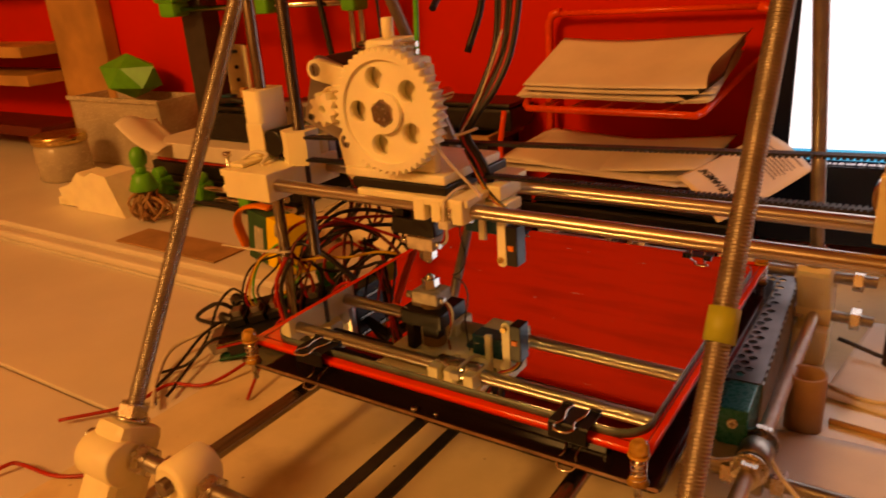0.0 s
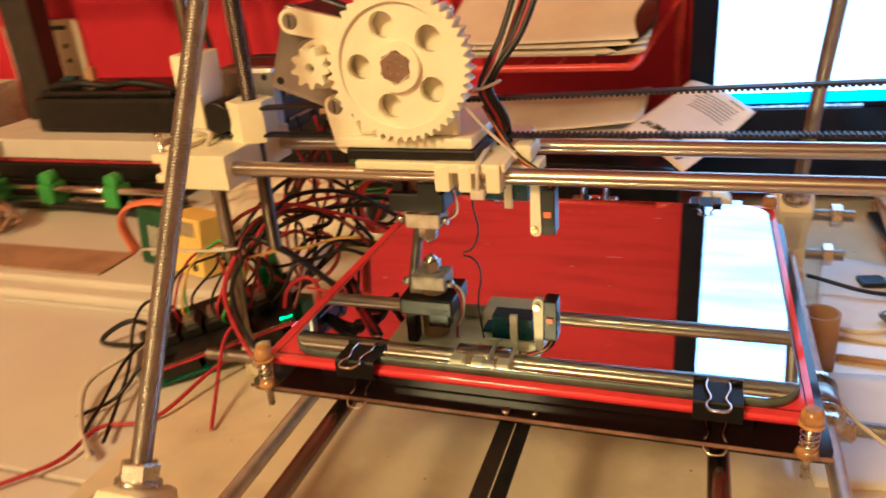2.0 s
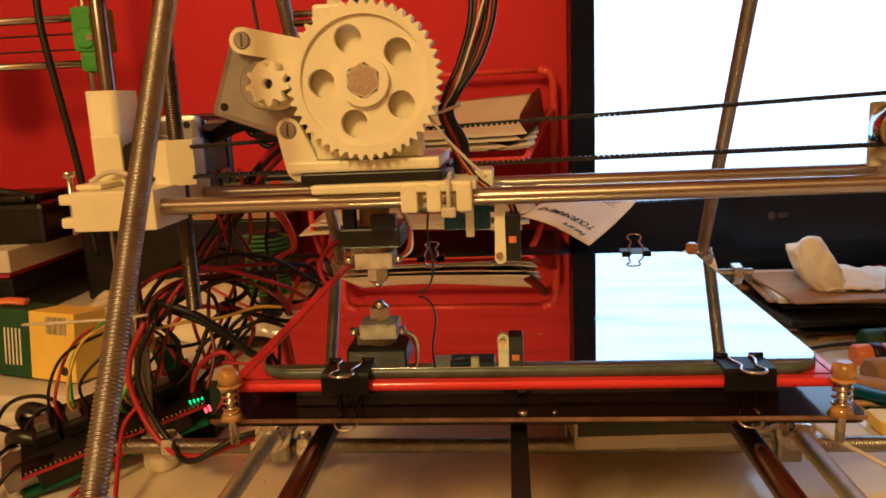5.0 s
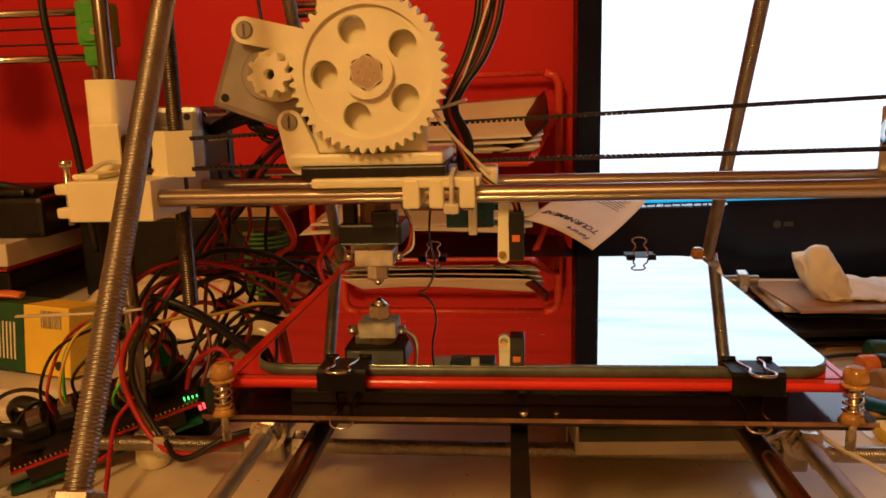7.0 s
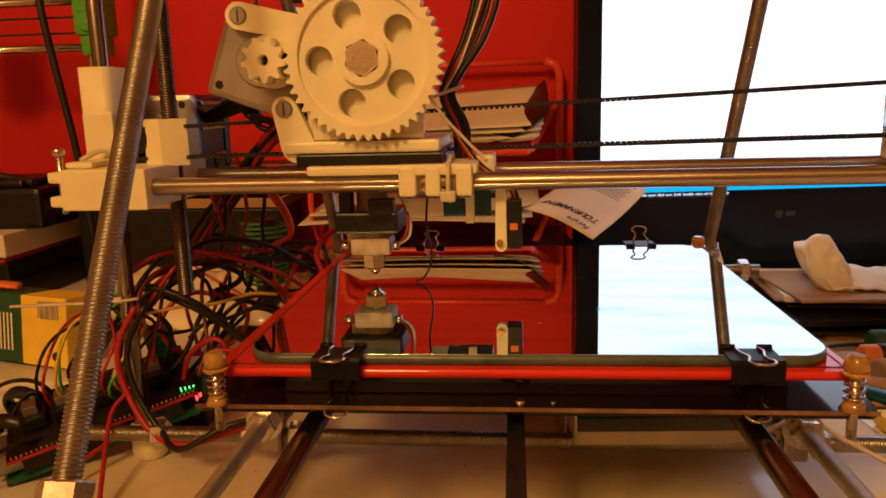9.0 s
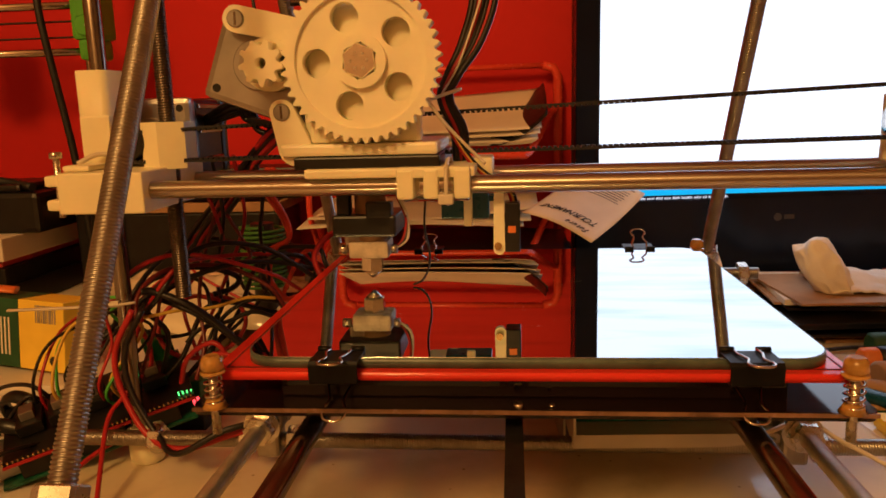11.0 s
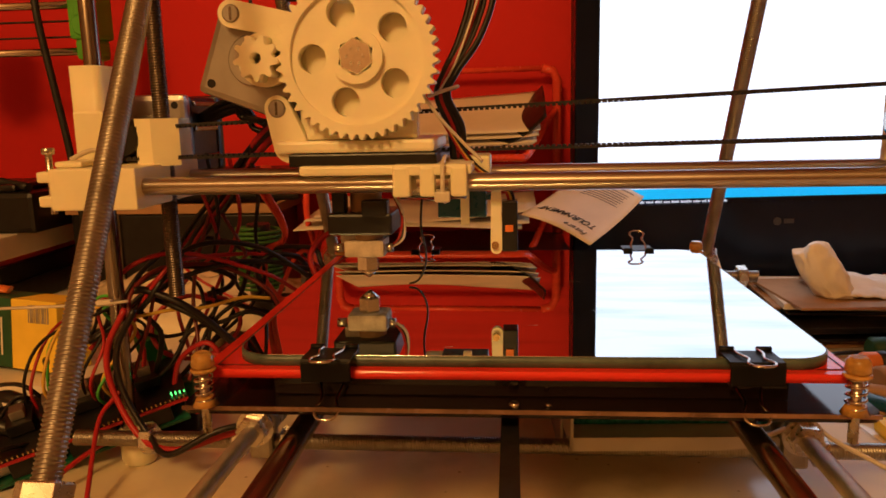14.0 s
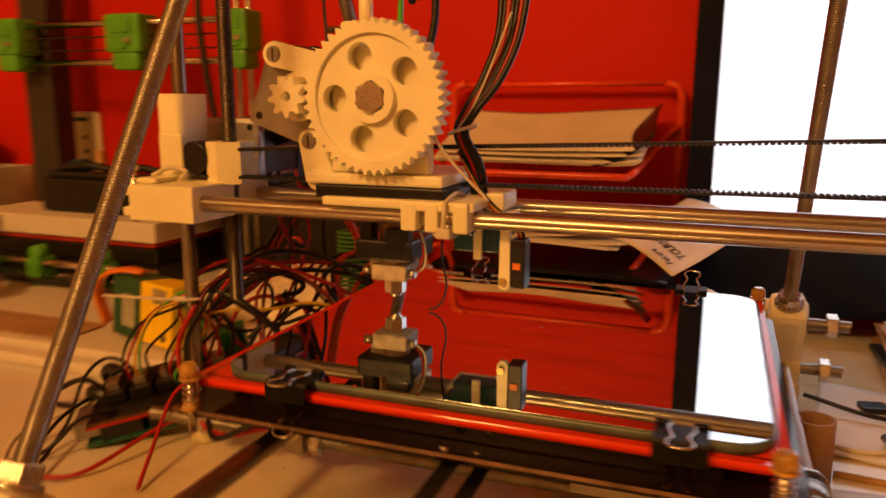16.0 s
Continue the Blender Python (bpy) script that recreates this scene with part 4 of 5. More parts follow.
def flyer_bar(u0, u1, v0, v1, material, name="print_bar"):
    bm = B()
    n = 6
    rows = []
    for j in range(2):
        rows.append([bm.verts.new(on_flyer(u0 + (u1 - u0) * j, v0 + (v1 - v0) * i / n, 0.35) * MM) for i in range(n + 1)])
    for i in range(n):
        bm.faces.new((rows[0][i], rows[0][i + 1], rows[1][i + 1], rows[1][i]))
    part(name, bm, material, flyer)


random.seed(11)
for k in range(7):
    flyer_bar(0.66 + 0.035 * k, 0.675 + 0.035 * k, 0.12 + random.uniform(0, 0.05), 0.55 + random.uniform(0, 0.2), GREYINK)
flyer_bar(0.93, 0.95, 0.1, 0.3, GREYINK)
# letters run along the flyer's lower edge, upside down
for word, up_u, size, v0, dv in (("TOURNAMENT", 0.27, 0.0092, 0.10, 0.078), ("Future", 0.12, 0.0072, 0.12, 0.05)):
    for k, ch in enumerate(word):
        txt = bpy.data.curves.new("heading_letter", "FONT")
        txt.body, txt.size, txt.extrude, txt.offset = ch, size, 0.00006, 0.00014
        txt.materials.append(INK)
        letter = new("heading_letter", txt)
        letter.parent = flyer
        v = v0 + dv * k + (0.016 if k > 6 else 0)
        ex = (on_flyer(0.2, v + 0.03) - on_flyer(0.2, v)).normalized()
        ey = (on_flyer(0.15, v) - on_flyer(0.2, v)).normalized()
        ez = ex.cross(ey).normalized()
        ey = ez.cross(ex)
        org = on_flyer(up_u, v, 0.5) * MM
        letter.matrix_world = Matrix(((ex.x, ey.x, ez.x, org.x), (ex.y, ey.y, ez.y, org.y), (ex.z, ey.z, ez.z, org.z), (0, 0, 0, 1)))

# ---- a second, green printer at the wall ----
green = thing("green_printer", "second desktop printer with dark posts and bright green printed parts", "3D printer")
part("post", one(box, -704, -662, 345, 375, 12.2, 454, 2), mat("dark_grey_profile", (0.06, 0.05, 0.045), 0.45, 0.3), green, "dark grey aluminium post")
for z in (282, 241):
    part("rod", one(cyl, (-712, 325, z), (-372, 325, z), 3.6, 14), STEEL, green)
for z in (268, 254):
    part("belt", one(box, -700, -380, 322, 328, z - 0.6, z + 0.6), RUBBER, green)
for x, w in ((-688, 20), (-520, 23), (-380, 13)):
    bm = B()
    box(bm, x - w, x + w, 308, 340, 250, 290, 4)
    box(bm, x - w * 0.75, x + w * 0.75, 310, 338, 232, 252, 5)
    cyl(bm, (x, 306, 262), (x, 342, 262), 9, 20, bevel=1)
    box(bm, x - w * 0.5, x + w * 0.5, 306, 312, 270, 284, 1.5)
    part("green_block", bm, GREENPLA, green, "bright green printed block")
    part("block_screw", one(cyl, (x + w * 0.4, 304, 262), (x + w * 0.4, 309, 262), 3, 12), NUT, green)
for x in (-392, -378):
    part("upright_rod", one(cyl, (x, 332, 12.4), (x, 332, 454), 3.8, 14), STEEL, green)
bm = B()
sweep(bm, [(-426, 318, 330), (-424, 312, 290), (-421, 310, 262), (-415, 312, 212), (-408, 314, 155), (-404, 316, 100), (-402, 318, 60)], 3.4, 8, 6)
part("hanging_cable", bm, RUBBER, green)

# ---- things on the ledge ----
LZ = 12.2
stackz = LZ
for k, (h, m_, w) in enumerate(((22, BLACK, 0), (17, BLACK, 3), (6, REDTAPE, 8), (21, PAPER, 2))):
    bm = B()
    box(bm, -715 + w, -450 - w, 258 + w, 400, stackz + 0.2, stackz + h, 1.5)
    solo("book", bm, m_, ("black notebook lying in a stack on the ledge", "thin black binder lying in a stack on the ledge", "red notebook lying in a stack on the ledge", "thick pad of off-white paper on a stack")[k], "book", "stacked books")
    stackz += h
carton = thing("black_box", "black plastic equipment box on a pile of paper", "box")
part("box_body", one(box, -632, -432, 288, 372, stackz + 0.3, stackz + 38, 5), BLACK, carton)
part("box_lid", one(box, -622, -450, 292, 368, stackz + 38.1, stackz + 45, 3), BLACK, carton)
bm = B()
sweep(bm, [(-610, 300, stackz + 48), (-570, 296, stackz + 53), (-540, 304, stackz + 48), (-505, 300, stackz + 52), (-470, 306, stackz + 46), (-440, 296, stackz + 42)], 4, 8, 5)
part("coiled_lead", bm, RUBBER, carton)
solo("blue_block", one(box, -596, -578, 300, 312, stackz + 45.2, stackz + 58, 2), BLUEPL, "small blue plastic piece on a black box", "plastic piece")
solo("wood_block", one(box, -560, -552, 300, 308, stackz + 45.2, stackz + 68, 1), PINE, "small upright wooden piece on a black box", "wood piece")
bm = B()
sheet(-740, -660, 235, 300, lambda u, v: 70 + 34 * (1 - u) ** 2 + 6 * math.sin(5 * v), thick=0.8, bm=bm)
solo("curled_paper", bm, PAPER, "curled strip of off-white paper on the pile", "paper")

axis = thing("spare_axis", "spare printer axis of two rods with green printed clamps", "printer axis")
for y, z in ((226, 36), (234, 21)):
    part("rod", one(cyl, (-700, y, z), (-425, y, z), 3.6, 14), STEEL, axis)
for x in (-655, -575, -492):
    bm = B()
    box(bm, x - 9, x + 9, 218, 242, 14, 42, 4)
    cyl(bm, (x, 222, 46), (x, 236, 46), 8, 16, bevel=1.5)
    cyl(bm, (x - 9, 228, 26), (x + 9, 228, 26), 9, 16, bevel=1.5)
    part("green_clamp", bm, GREENPLA, axis, "green printed rod clamp")
part("base_bar", one(box, -700, -430, 236, 258, LZ + 0.2, 22, 2), BLACK, axis)
bm = B()
sweep(bm, [(-700, 224, 18), (-620, 216, 20), (-540, 222, 18), (-440, 214, 17)], 3.6, 6, 5)
part("loose_lead", bm, RUBBER, axis)

solo("green_polyhedron", one(lambda b: bmesh.ops.create_icosphere(b, subdivisions=1, radius=0.068, matrix=Matrix.Translation((-0.868, 0.362, 0.146)) @ Matrix.Diagonal((1, 0.5, 0.5, 1)))), GREENPLA,
     "green faceted printed polyhedron lying in a clear bin", "ornament")
binn = thing("clear_bin", "cloudy clear plastic bin full of bits", "bin")
BIN_X, BIN_Y, BIN_Z = (-985, -765), (325, 399), 117
part("bin_wall", one(box, BIN_X[0], BIN_X[0] + 3, BIN_Y[0], BIN_Y[1], LZ + 0.3, BIN_Z, 0.8), CLEARPL, binn)
part("bin_wall", one(box, BIN_X[1] - 3, BIN_X[1], BIN_Y[0], BIN_Y[1], LZ + 0.3, BIN_Z, 0.8), CLEARPL, binn)
part("bin_wall", one(box, BIN_X[0] + 3, BIN_X[1] - 3, BIN_Y[0], BIN_Y[0] + 3, LZ + 0.3, BIN_Z, 0.8), CLEARPL, binn)
part("bin_wall", one(box, BIN_X[0] + 3, BIN_X[1] - 3, BIN_Y[1] - 3, BIN_Y[1], LZ + 0.3, BIN_Z, 0.8), CLEARPL, binn)
part("bin_floor", one(box, BIN_X[0] + 3, BIN_X[1] - 3, BIN_Y[0] + 3, BIN_Y[1] - 3, LZ + 0.3, 16, 0.5), CLEARPL, binn)
part("bin_rim", one(box, BIN_X[0] - 4, BIN_X[1] + 4, BIN_Y[0] - 4, BIN_Y[0] - 0.1, BIN_Z - 5, BIN_Z + 2, 1.2), CLEARPL, binn, "folded rim of the bin")
bm = B()
plate(bm, [(-978, 96), (-775, 46), (-775, 88), (-900, 104)], [], 1.0, facing(0, 330, 0))
part("bin_paper", bm, PAPER, binn, "folded paper against the front of the bin")
part("bin_filling", one(box, -978, -772, 334, 394, 16.2, 102, 6), CARDBOARD, binn, "brown bits inside")
jar = thing("glass_jar", "glass jar with a dull brass lid", "jar")
part("jar_body", one(cyl, (-905, 248, LZ + 0.2), (-905, 248, 66), 38, 28, bevel=4), CLEARPL, jar)
part("jar_lid", one(cyl, (-905, 248, 66.2), (-905, 248, 79), 39, 28, bevel=2), BRASS, jar)
# white printed wedge block
wedge = thing("white_wedge", "white printed wedge-shaped block on the ledge", "printed block", at=(-165.6, 60.4, 2.5))
wedge.scale = (0.8, 0.8, 0.8)
bm = B()
plate(bm, [(-700, 12.4), (-575, 12.4), (-606, 74), (-640, 78), (-664, 68)], [], 52, facing(0, 112, 0))
part("wedge_body", bm, ABS2, wedge)
bm = B()
plate(bm, [(-745, 14), (-700.5, 14), (-666, 66), (-690, 72), (-715, 52), (-752, 40)], [], 40, facing(0, 118, 0))
part("wedge_step", bm, ABS2, wedge)
part("wedge_foot", one(box, -762, -735, 118, 150, 12.4, 26, 3), ABS2, wedge)
# dark nest of bits with a small green bust on it
bm = B()
random.seed(21)
for k in range(60):
    a, r = random.uniform(0, 6.28), random.uniform(4, 24)
    x, y = -590 + r * math.cos(a), 160 + r * math.sin(a) * 0.7
    sweep(bm, [(x, y, 14 + random.uniform(0, 8)), (x + random.uniform(-14, 14), y + random.uniform(-9, 9), 24 + random.uniform(0, 16)), (-590 + random.uniform(-14, 14), 160 + random.uniform(-9, 9), 40 + random.uniform(0, 12))], 1.6, 5, 3)
solo("tangled_nest", bm, CARDBOARD, "brown tangled nest of plastic strands", "plastic waste", kind="stuff")
bm = B()
cyl(bm, (-590, 160, 50), (-590, 160, 70), 17, 18, 11, bevel=2)
cyl(bm, (-590, 160, 70), (-590, 160, 80), 6.5, 14)
bmesh.ops.create_uvsphere(bm, u_segments=16, v_segments=12, radius=0.0105, matrix=Matrix.Translation((-0.590, 0.160, 0.088)) @ Matrix.Diagonal((0.9, 1, 1.25, 1)))
for f in bm.faces:
    f.smooth = True
solo("green_bust", bm, GREENPLA, "small plain green printed bust", "figurine")
solo("flat_card", one(box, -560, -400, 92, 135, LZ + 0.2, LZ + 2, 0.5), CARDBOARD, "flat brown card lying on the ledge", "card")

# yellow and green carton, tipped against an orange strip
cart = thing("small_carton", "small yellow and dark green card carton standing up", "carton", at=(-329, 118, 12.2))
cart.rotation_euler = (radians(-6), 0, radians(-16))
part("yellow_side", one(box, -6, 35, -14, 14, 1.6, 49, 0.8), YELLOW, cart)
part("green_side", one(box, -44, -6.1, -14, 14, 1.6, 49, 0.8), GREENCARD, cart)
bm = B()
for k in range(11):
    box(bm, 10 + k * 1.7, 10 + k * 1.7 + (0.6, 1.1, 0.8)[k % 3], -14.4, -14.05, 34, 46)
part("barcode_patch", bm, GREYINK, cart, "pale grey barcode bars")["kind"] = "stuff"
bm = B()
for k in range(5):
    box(bm, -30 + k * 3.6, -28.6 + k * 3.6, -14.4, -14.05, 10, 36)
part("carton_print", bm, PAPER, cart, "thin white bars of print")
part("carton_mark", one(cyl, (25, -14.5, 9), (25, -14.05, 9), 3.2, 16), INK, cart)
bm = B()
sweep(bm, [(-392, 130, 18), (-396, 126, 44), (-386, 124, 60), (-366, 126, 66), (-350, 130, 64)], 6, 8, 5, flat=0.35)
solo("orange_strap", bm, ORANGE, "bright orange flat plastic strap behind a carton", "strap")

# crumpled clear bag behind the electronics
bm = B()
sheet(-395, -150, 190, 325, lambda u, v: 14 + 34 * math.sin(math.pi * u) ** 0.6 * math.sin(math.pi * v) ** 0.6 + 9 * noise.noise(Vector((u * 7, v * 6, 0.3))) + 5 * noise.noise(Vector((u * 19, v * 15, 2.3))), 44, 30, 0.5, bm)
solo("plastic_bag", bm, mat("crumpled_clear_bag", (0.82, 0.72, 0.52), 0.14, 0.0, 0.12, 30, bump=0.5, bump_scale=90, coat=0.5), "crumpled pale plastic bag lying on the desk", "bag")
pbox = thing("parts_box", "black parts box with a pale rim against the wall", "box")
part("box_body", one(box, -425, -222, 332, 404, 12.4, 90, 3), BLACK, pbox)
bm = B()
for x0, x1, y0, y1 in ((-428, -219, 328, 333), (-428, -219, 402, 407), (-428, -423, 333, 402), (-224, -219, 333, 402)):
    box(bm, x0, x1, y0, y1, 90.1, 99, 0.8)
part("box_rim", bm, CARDBOARD, pbox, "pale card rim")
case = thing("black_case", "flat black plastic case resting on a parts box", "case")
part("case_body", one(box, -420, -205, 352, 408, 99.2, 124, 4), BLACK, case)
part("case_lid", one(box, -418, -207, 354, 407, 124.1, 129, 2), BLACK, case)
coil = thing("filament_coil", "small coil of green filament strands", "coil")
bm = B()
sweep(bm, [(-196 + 17 * math.cos(a * 0.3), 205 + 12 * math.sin(a * 0.3), 46 + a * 0.3 / 6.283 * 3.6) for a in range(0, 290)], 1.35, 6)
part("coil_strand", bm, mat("dull_green_filament", (0.045, 0.16, 0.02), 0.45, vary=0.2, scale=60), coil)
part("coil_core", one(cyl, (-196, 205, 30), (-196, 205, 98), 9, 16), BLACK, coil)
# black block added where the space under the tray is dark
solo("dark_fill_box", one(box, -150, 51, 264, 352, -2.8, 55, 3), BLACK, "black block added to fill the dark space under the letter tray", "box")

# ---- power supply, tape, tools ----
psu = thing("power_supply", "metal power supply box with perforated lid and teal film", "power supply", at=(24, 23, 0.2))
psu.rotation_euler = (0, 0, radians(3))
psu.scale = (0.895, 1, 1)
part("floor_pan", one(box, 0, 108, -1.5, 168, 0, 8.5, 0.6), ALU, psu, "bare aluminium pan")
part("pan_lip", one(box, -1.4, 0.2, -3, 168, 0.2, 50, 0.4), ALU, psu)
bm = B()
box(bm, -1.2, 106, -42.4, -41.0, 21.6, 28.4, 0.3)
box(bm, -1.2, 106, -42.0, 0.5, 27.2, 28.4, 0.3)
box(bm, -1.4, 0.2, -42.4, -3, 21.6, 50, 0.3)
part("front_tray", bm, PALESHEET, psu, "pale folded sheet metal tray")
part("front_panel", one(box, 1, 104, -28, -1, 28.6, 49.6, 0.8), TEAL, psu, "teal protective film on the end")
part("corner_post", one(box, 90, 106.5, -29.5, 12, 28.7, 50.3, 1.2), TEAL, psu)
holes = []
for j in range(23):
    for i in range(13):
        holes.append(ring2d(2.95, 6, 8 + i * 7.2 + (3.6 if j % 2 else 0), 7 + j * 6.7, math.pi / 6))
bm = B()
plate(bm, rounded(0.4, 108, 0, 168, 2, 2), holes, 1.0, Matrix.Translation((0, 0, 50 * MM)))
part("perforated_lid", bm, SHEETMETAL, psu, "perforated bright metal lid")
for k in range(17):
    part("side_rib", one(box, 106.8, 108.4, 8 + k * 9.2, 12.6 + k * 9.2, 12, 46, 0.5), ALU, psu)
part("inner_board", one(box, 6, 104, 6, 164, 9, 36, 1), BLACK, psu, "dark parts inside the box")
for x, z in ((56, 41), (98, 42)):
    bm = B()
    cyl(bm, (x, -30.6, z), (x, -27, z), 3.1, 18, bevel=0.5)
    sc = part("screw", bm, NUT, psu)
    bm = B()
    box(bm, x - 1.8, x + 1.8, -30.85, -30.5, z - 0.4, z + 0.4)
    box(bm, x - 0.4, x + 0.4, -30.85, -30.5, z - 1.8, z + 1.8)
    part("screw_slot", bm, DARKSTEEL, sc)
part("slot_hole", one(cyl, (56, -28.3, 35), (56, -27.6, 35), 1.9, 14), BLACK, psu)

roll = thing("tape_roll", "roll of red adhesive tape lying on the desk", "tape")
bm = B()
plate(bm, ring2d(24, 40, -8, 140), [ring2d(15, 36, -8, 140)], 26, Matrix.Translation((0, 0, 0.2 * MM)))
part("tape_body", bm, REDTAPE, roll)
bm = B()
plate(bm, ring2d(14.9, 36, -8, 140), [ring2d(13.2, 36, -8, 140)], 26, Matrix.Translation((0, 0, 0.2 * MM)))
part("tape_core", bm, CARDBOARD, roll)

tube = thing("card_tube", "short brown cardboard tube standing on the board", "tube")
bm = B()
plate(bm, ring2d(10.5, 32, 137, 78), [ring2d(8.8, 32, 137, 78)], 36, Matrix.Translation((0, 0, 0.2 * MM)))
part("tube_wall", bm, CARDBOARD, tube)

for k, (x0, x1, y0, y1, t) in enumerate(((120, 196, -30, 70, 6), (150, 205, 110, 235, -8), (118, 150, -110, -50, 3), (212, 330, -40, 60, -5))):
    bm = sheet(x0, x1, y0, y1, lambda u, v: 0.5 + 0.4 * k + 1.2 * math.sin(3 * u + k) ** 2, thick=0.2)
    bmesh.ops.rotate(bm, verts=bm.verts, cent=((x0 + x1) / 2 * MM, (y0 + y1) / 2 * MM, 0), matrix=Matrix.Rotation(radians(t), 3, "Z"))
    solo("loose_sheet", bm, PAPER, "white paper sheet lying flat beside the printer", "paper", "loose papers")


def plank_stack():
    kinds = ((CARDBOARD, "thin brown card folder in a low untidy stack"), (BLACK, "thin black folder in a low untidy stack"), (PAPER, "thin pad of paper in a low untidy stack"))
    z = -2.8
    for k in range(12):
        m_, lab = kinds[(0, 1, 0, 2, 1, 0, 1, 2, 1, 0, 2, 0)[k]]
        h = random.choice((1.2, 2.2, 3.2, 4.8))
        x0, y0 = 196 + random.uniform(0, 44), 214 + random.uniform(0, 18)
        bm = one(box, x0, x0 + 280, y0, y0 + 100, z + 0.1, z + h, 0.6)
        bmesh.ops.rotate(bm, verts=bm.verts, cent=(0.36, 0.27, 0), matrix=Matrix.Rotation(radians(random.uniform(-6, 6)), 3, "Z"))
        solo("folder", bm, m_, lab, "folder", "low stack of folders")
        z += h
    return z


random.seed(5)
top = plank_stack()
# crumpled tissue on the stack
bm = B()
sheet(240, 420, 232, 300, lambda u, v: top + 3 + 7 * math.exp(-((u - 0.12) ** 2) * 60) * math.sin(math.pi * min(1, v * 1.1)) + 5 * math.sin(math.pi * v) * (1 - 0.5 * u) + 4 * noise.noise(Vector((u * 9, v * 5, 1.1))) + 2 * noise.noise(Vector((u * 25, v * 14, 4.1))), 50, 24, 0.6, bm)
solo("tissue", bm, TISSUE, "crumpled off-white tissue lying on folders", "tissue")
bm = B()
bmesh.ops.create_icosphere(bm, subdivisions=5, radius=1.0)
for v in bm.verts:
    p = v.co.copy()
    q = p * (1 + 0.20 * noise.noise(p * 1.5 + Vector((3.1, 0, 0))) - 0.22 * abs(noise.noise(p * 1.9 + Vector((0, 5.2, 0)))) - 0.03 * abs(noise.noise(p * 4.0)))
    q.x += 0.25 * q.z * q.z
    v.co = Vector((0.240 + q.x * 0.022 + q.z * -0.011, 0.246 + q.y * 0.015, max(top * MM + 0.0005, top * MM + 0.017 + q.z * 0.029 - q.x * 0.006)))
for f in bm.faces:
    f.smooth = True
solo("tissue_fold", bm, TISSUE, "crumpled bulging fold of off-white tissue", "tissue")


def handle_tool(name, label, x, y, turn, grip, tip, length, r, category):
    t = thing(name, label, category, "tools on the desk", at=(x, y, -2.8))
    t.rotation_euler = (0, 0, radians(turn))
    bm = B()
    cyl(bm, (0, 0, r + 0.2), (length * 0.45, 0, r + 0.2), r, 18, r * 0.85, bevel=2)
    cyl(bm, (length * 0.45, 0, r + 0.2), (length * 0.52, 0, r + 0.2), r * 0.6, 16)
    part("grip", bm, grip, t)
    part("grip_band", one(cyl, (length * 0.08, 0, r + 0.2), (length * 0.14, 0, r + 0.2), r * 1.04, 18), BLACK, t)
    part("blade", one(cyl, (length * 0.52, 0, r + 0.2), (length, 0, r + 0.2), r * 0.28, 12), tip, t)
    return t


handle_tool("screwdriver", "screwdriver with a brown and orange grip", 222, 112, 12, CARDBOARD, STEEL, 150, 11, "screwdriver")
handle_tool("screwdriver", "screwdriver with a bright orange grip", 232, 158, 8, ORANGE, STEEL, 140, 8, "screwdriver")
handle_tool("screwdriver", "screwdriver with a dark green grip", 250, 186, 4, GREENCARD, STEEL, 160, 9, "screwdriver")
pl = thing("pliers", "pliers with brown and blue grips", "pliers", "tools on the desk")
for s, m_ in ((1, CARDBOARD), (-1, BLUEPL)):
    bm = B()
    sweep(bm, [(198, 118 + s * 4, 5), (208, 100 + s * 10, 6), (224, 84 + s * 14, 7), (244, 66 + s * 12, 7)], 6, 10, 5, flat=0.7)
    part("plier_grip", bm, m_, pl)
bm = B()
sweep(bm, [(198, 118, 5), (190, 132, 5), (186, 142, 5)], 5.5, 8, 4, flat=0.6)
part("plier_jaw", bm, DARKSTEEL, pl)
stick = thing("memory_stick", "small black memory stick lying before the folders", "memory stick", at=(189, 196, -2.7))
stick.rotation_euler = (0, 0, radians(12))
part("stick_case", one(box, -11, 6, -7, 7, 0, 8, 1.5), BLACK, stick)
part("stick_plug", one(box, 6.1, 17, -5.5, 5.5, 1.6, 6.4, 0.4), NUT, stick, "bright metal plug")
solo("wooden_stick", one(cyl, (150, 88, 1.8), (290, 74, 1.8), 1.9, 10), PINE, "thin wooden stick lying on the desk", "stick")
bm = one(box, 196, 222, 38, 60, 0.4, 9, 3)
solo("yellow_lump", bm, YELLOW, "small lump of yellow waste plastic", "plastic waste")
solo("side_board", one(box, 208, 330, 20, 110, -2.8, 0.4, 0.8), GREENPCB, "green circuit board lying on the desk", "circuit board")
bm = B()
sweep(bm, [(138, 130, 4), (170, 120, 3), (220, 140, 3), (280, 128, 2)], 1.5, 6, 6)
solo("grey_lead", bm, WIREWHITE, "pale thin lead trailing over the desk", "cable", "loose cables")
bm = B()
sweep(bm, [(142, 180, 12), (190, 172, 5), (250, 190, 3), (300, 160, 2)], 1.5, 6, 6)
solo("grey_lead", bm, WIREBLACK, "black thin lead trailing over the desk", "cable", "loose cables")
bm = B()
sweep(bm, [(120, -24, 37), (130, -12, 38), (142, -20, 30), (158, -34, 24), (166, -40, 20)], 1.1, 6, 4)
sweep(bm, [(126, -18, 37), (112, -28, 36), (104, -26, 34)], 1.1, 6, 4)
solo("cable_tie", bm, WIREWHITE, "white nylon cable tie round a rod clamp", "cable tie", "cable ties")

DEEPGREEN = mat("deep_green_plastic", (0.012, 0.13, 0.03), 0.4, vary=0.2, scale=90)
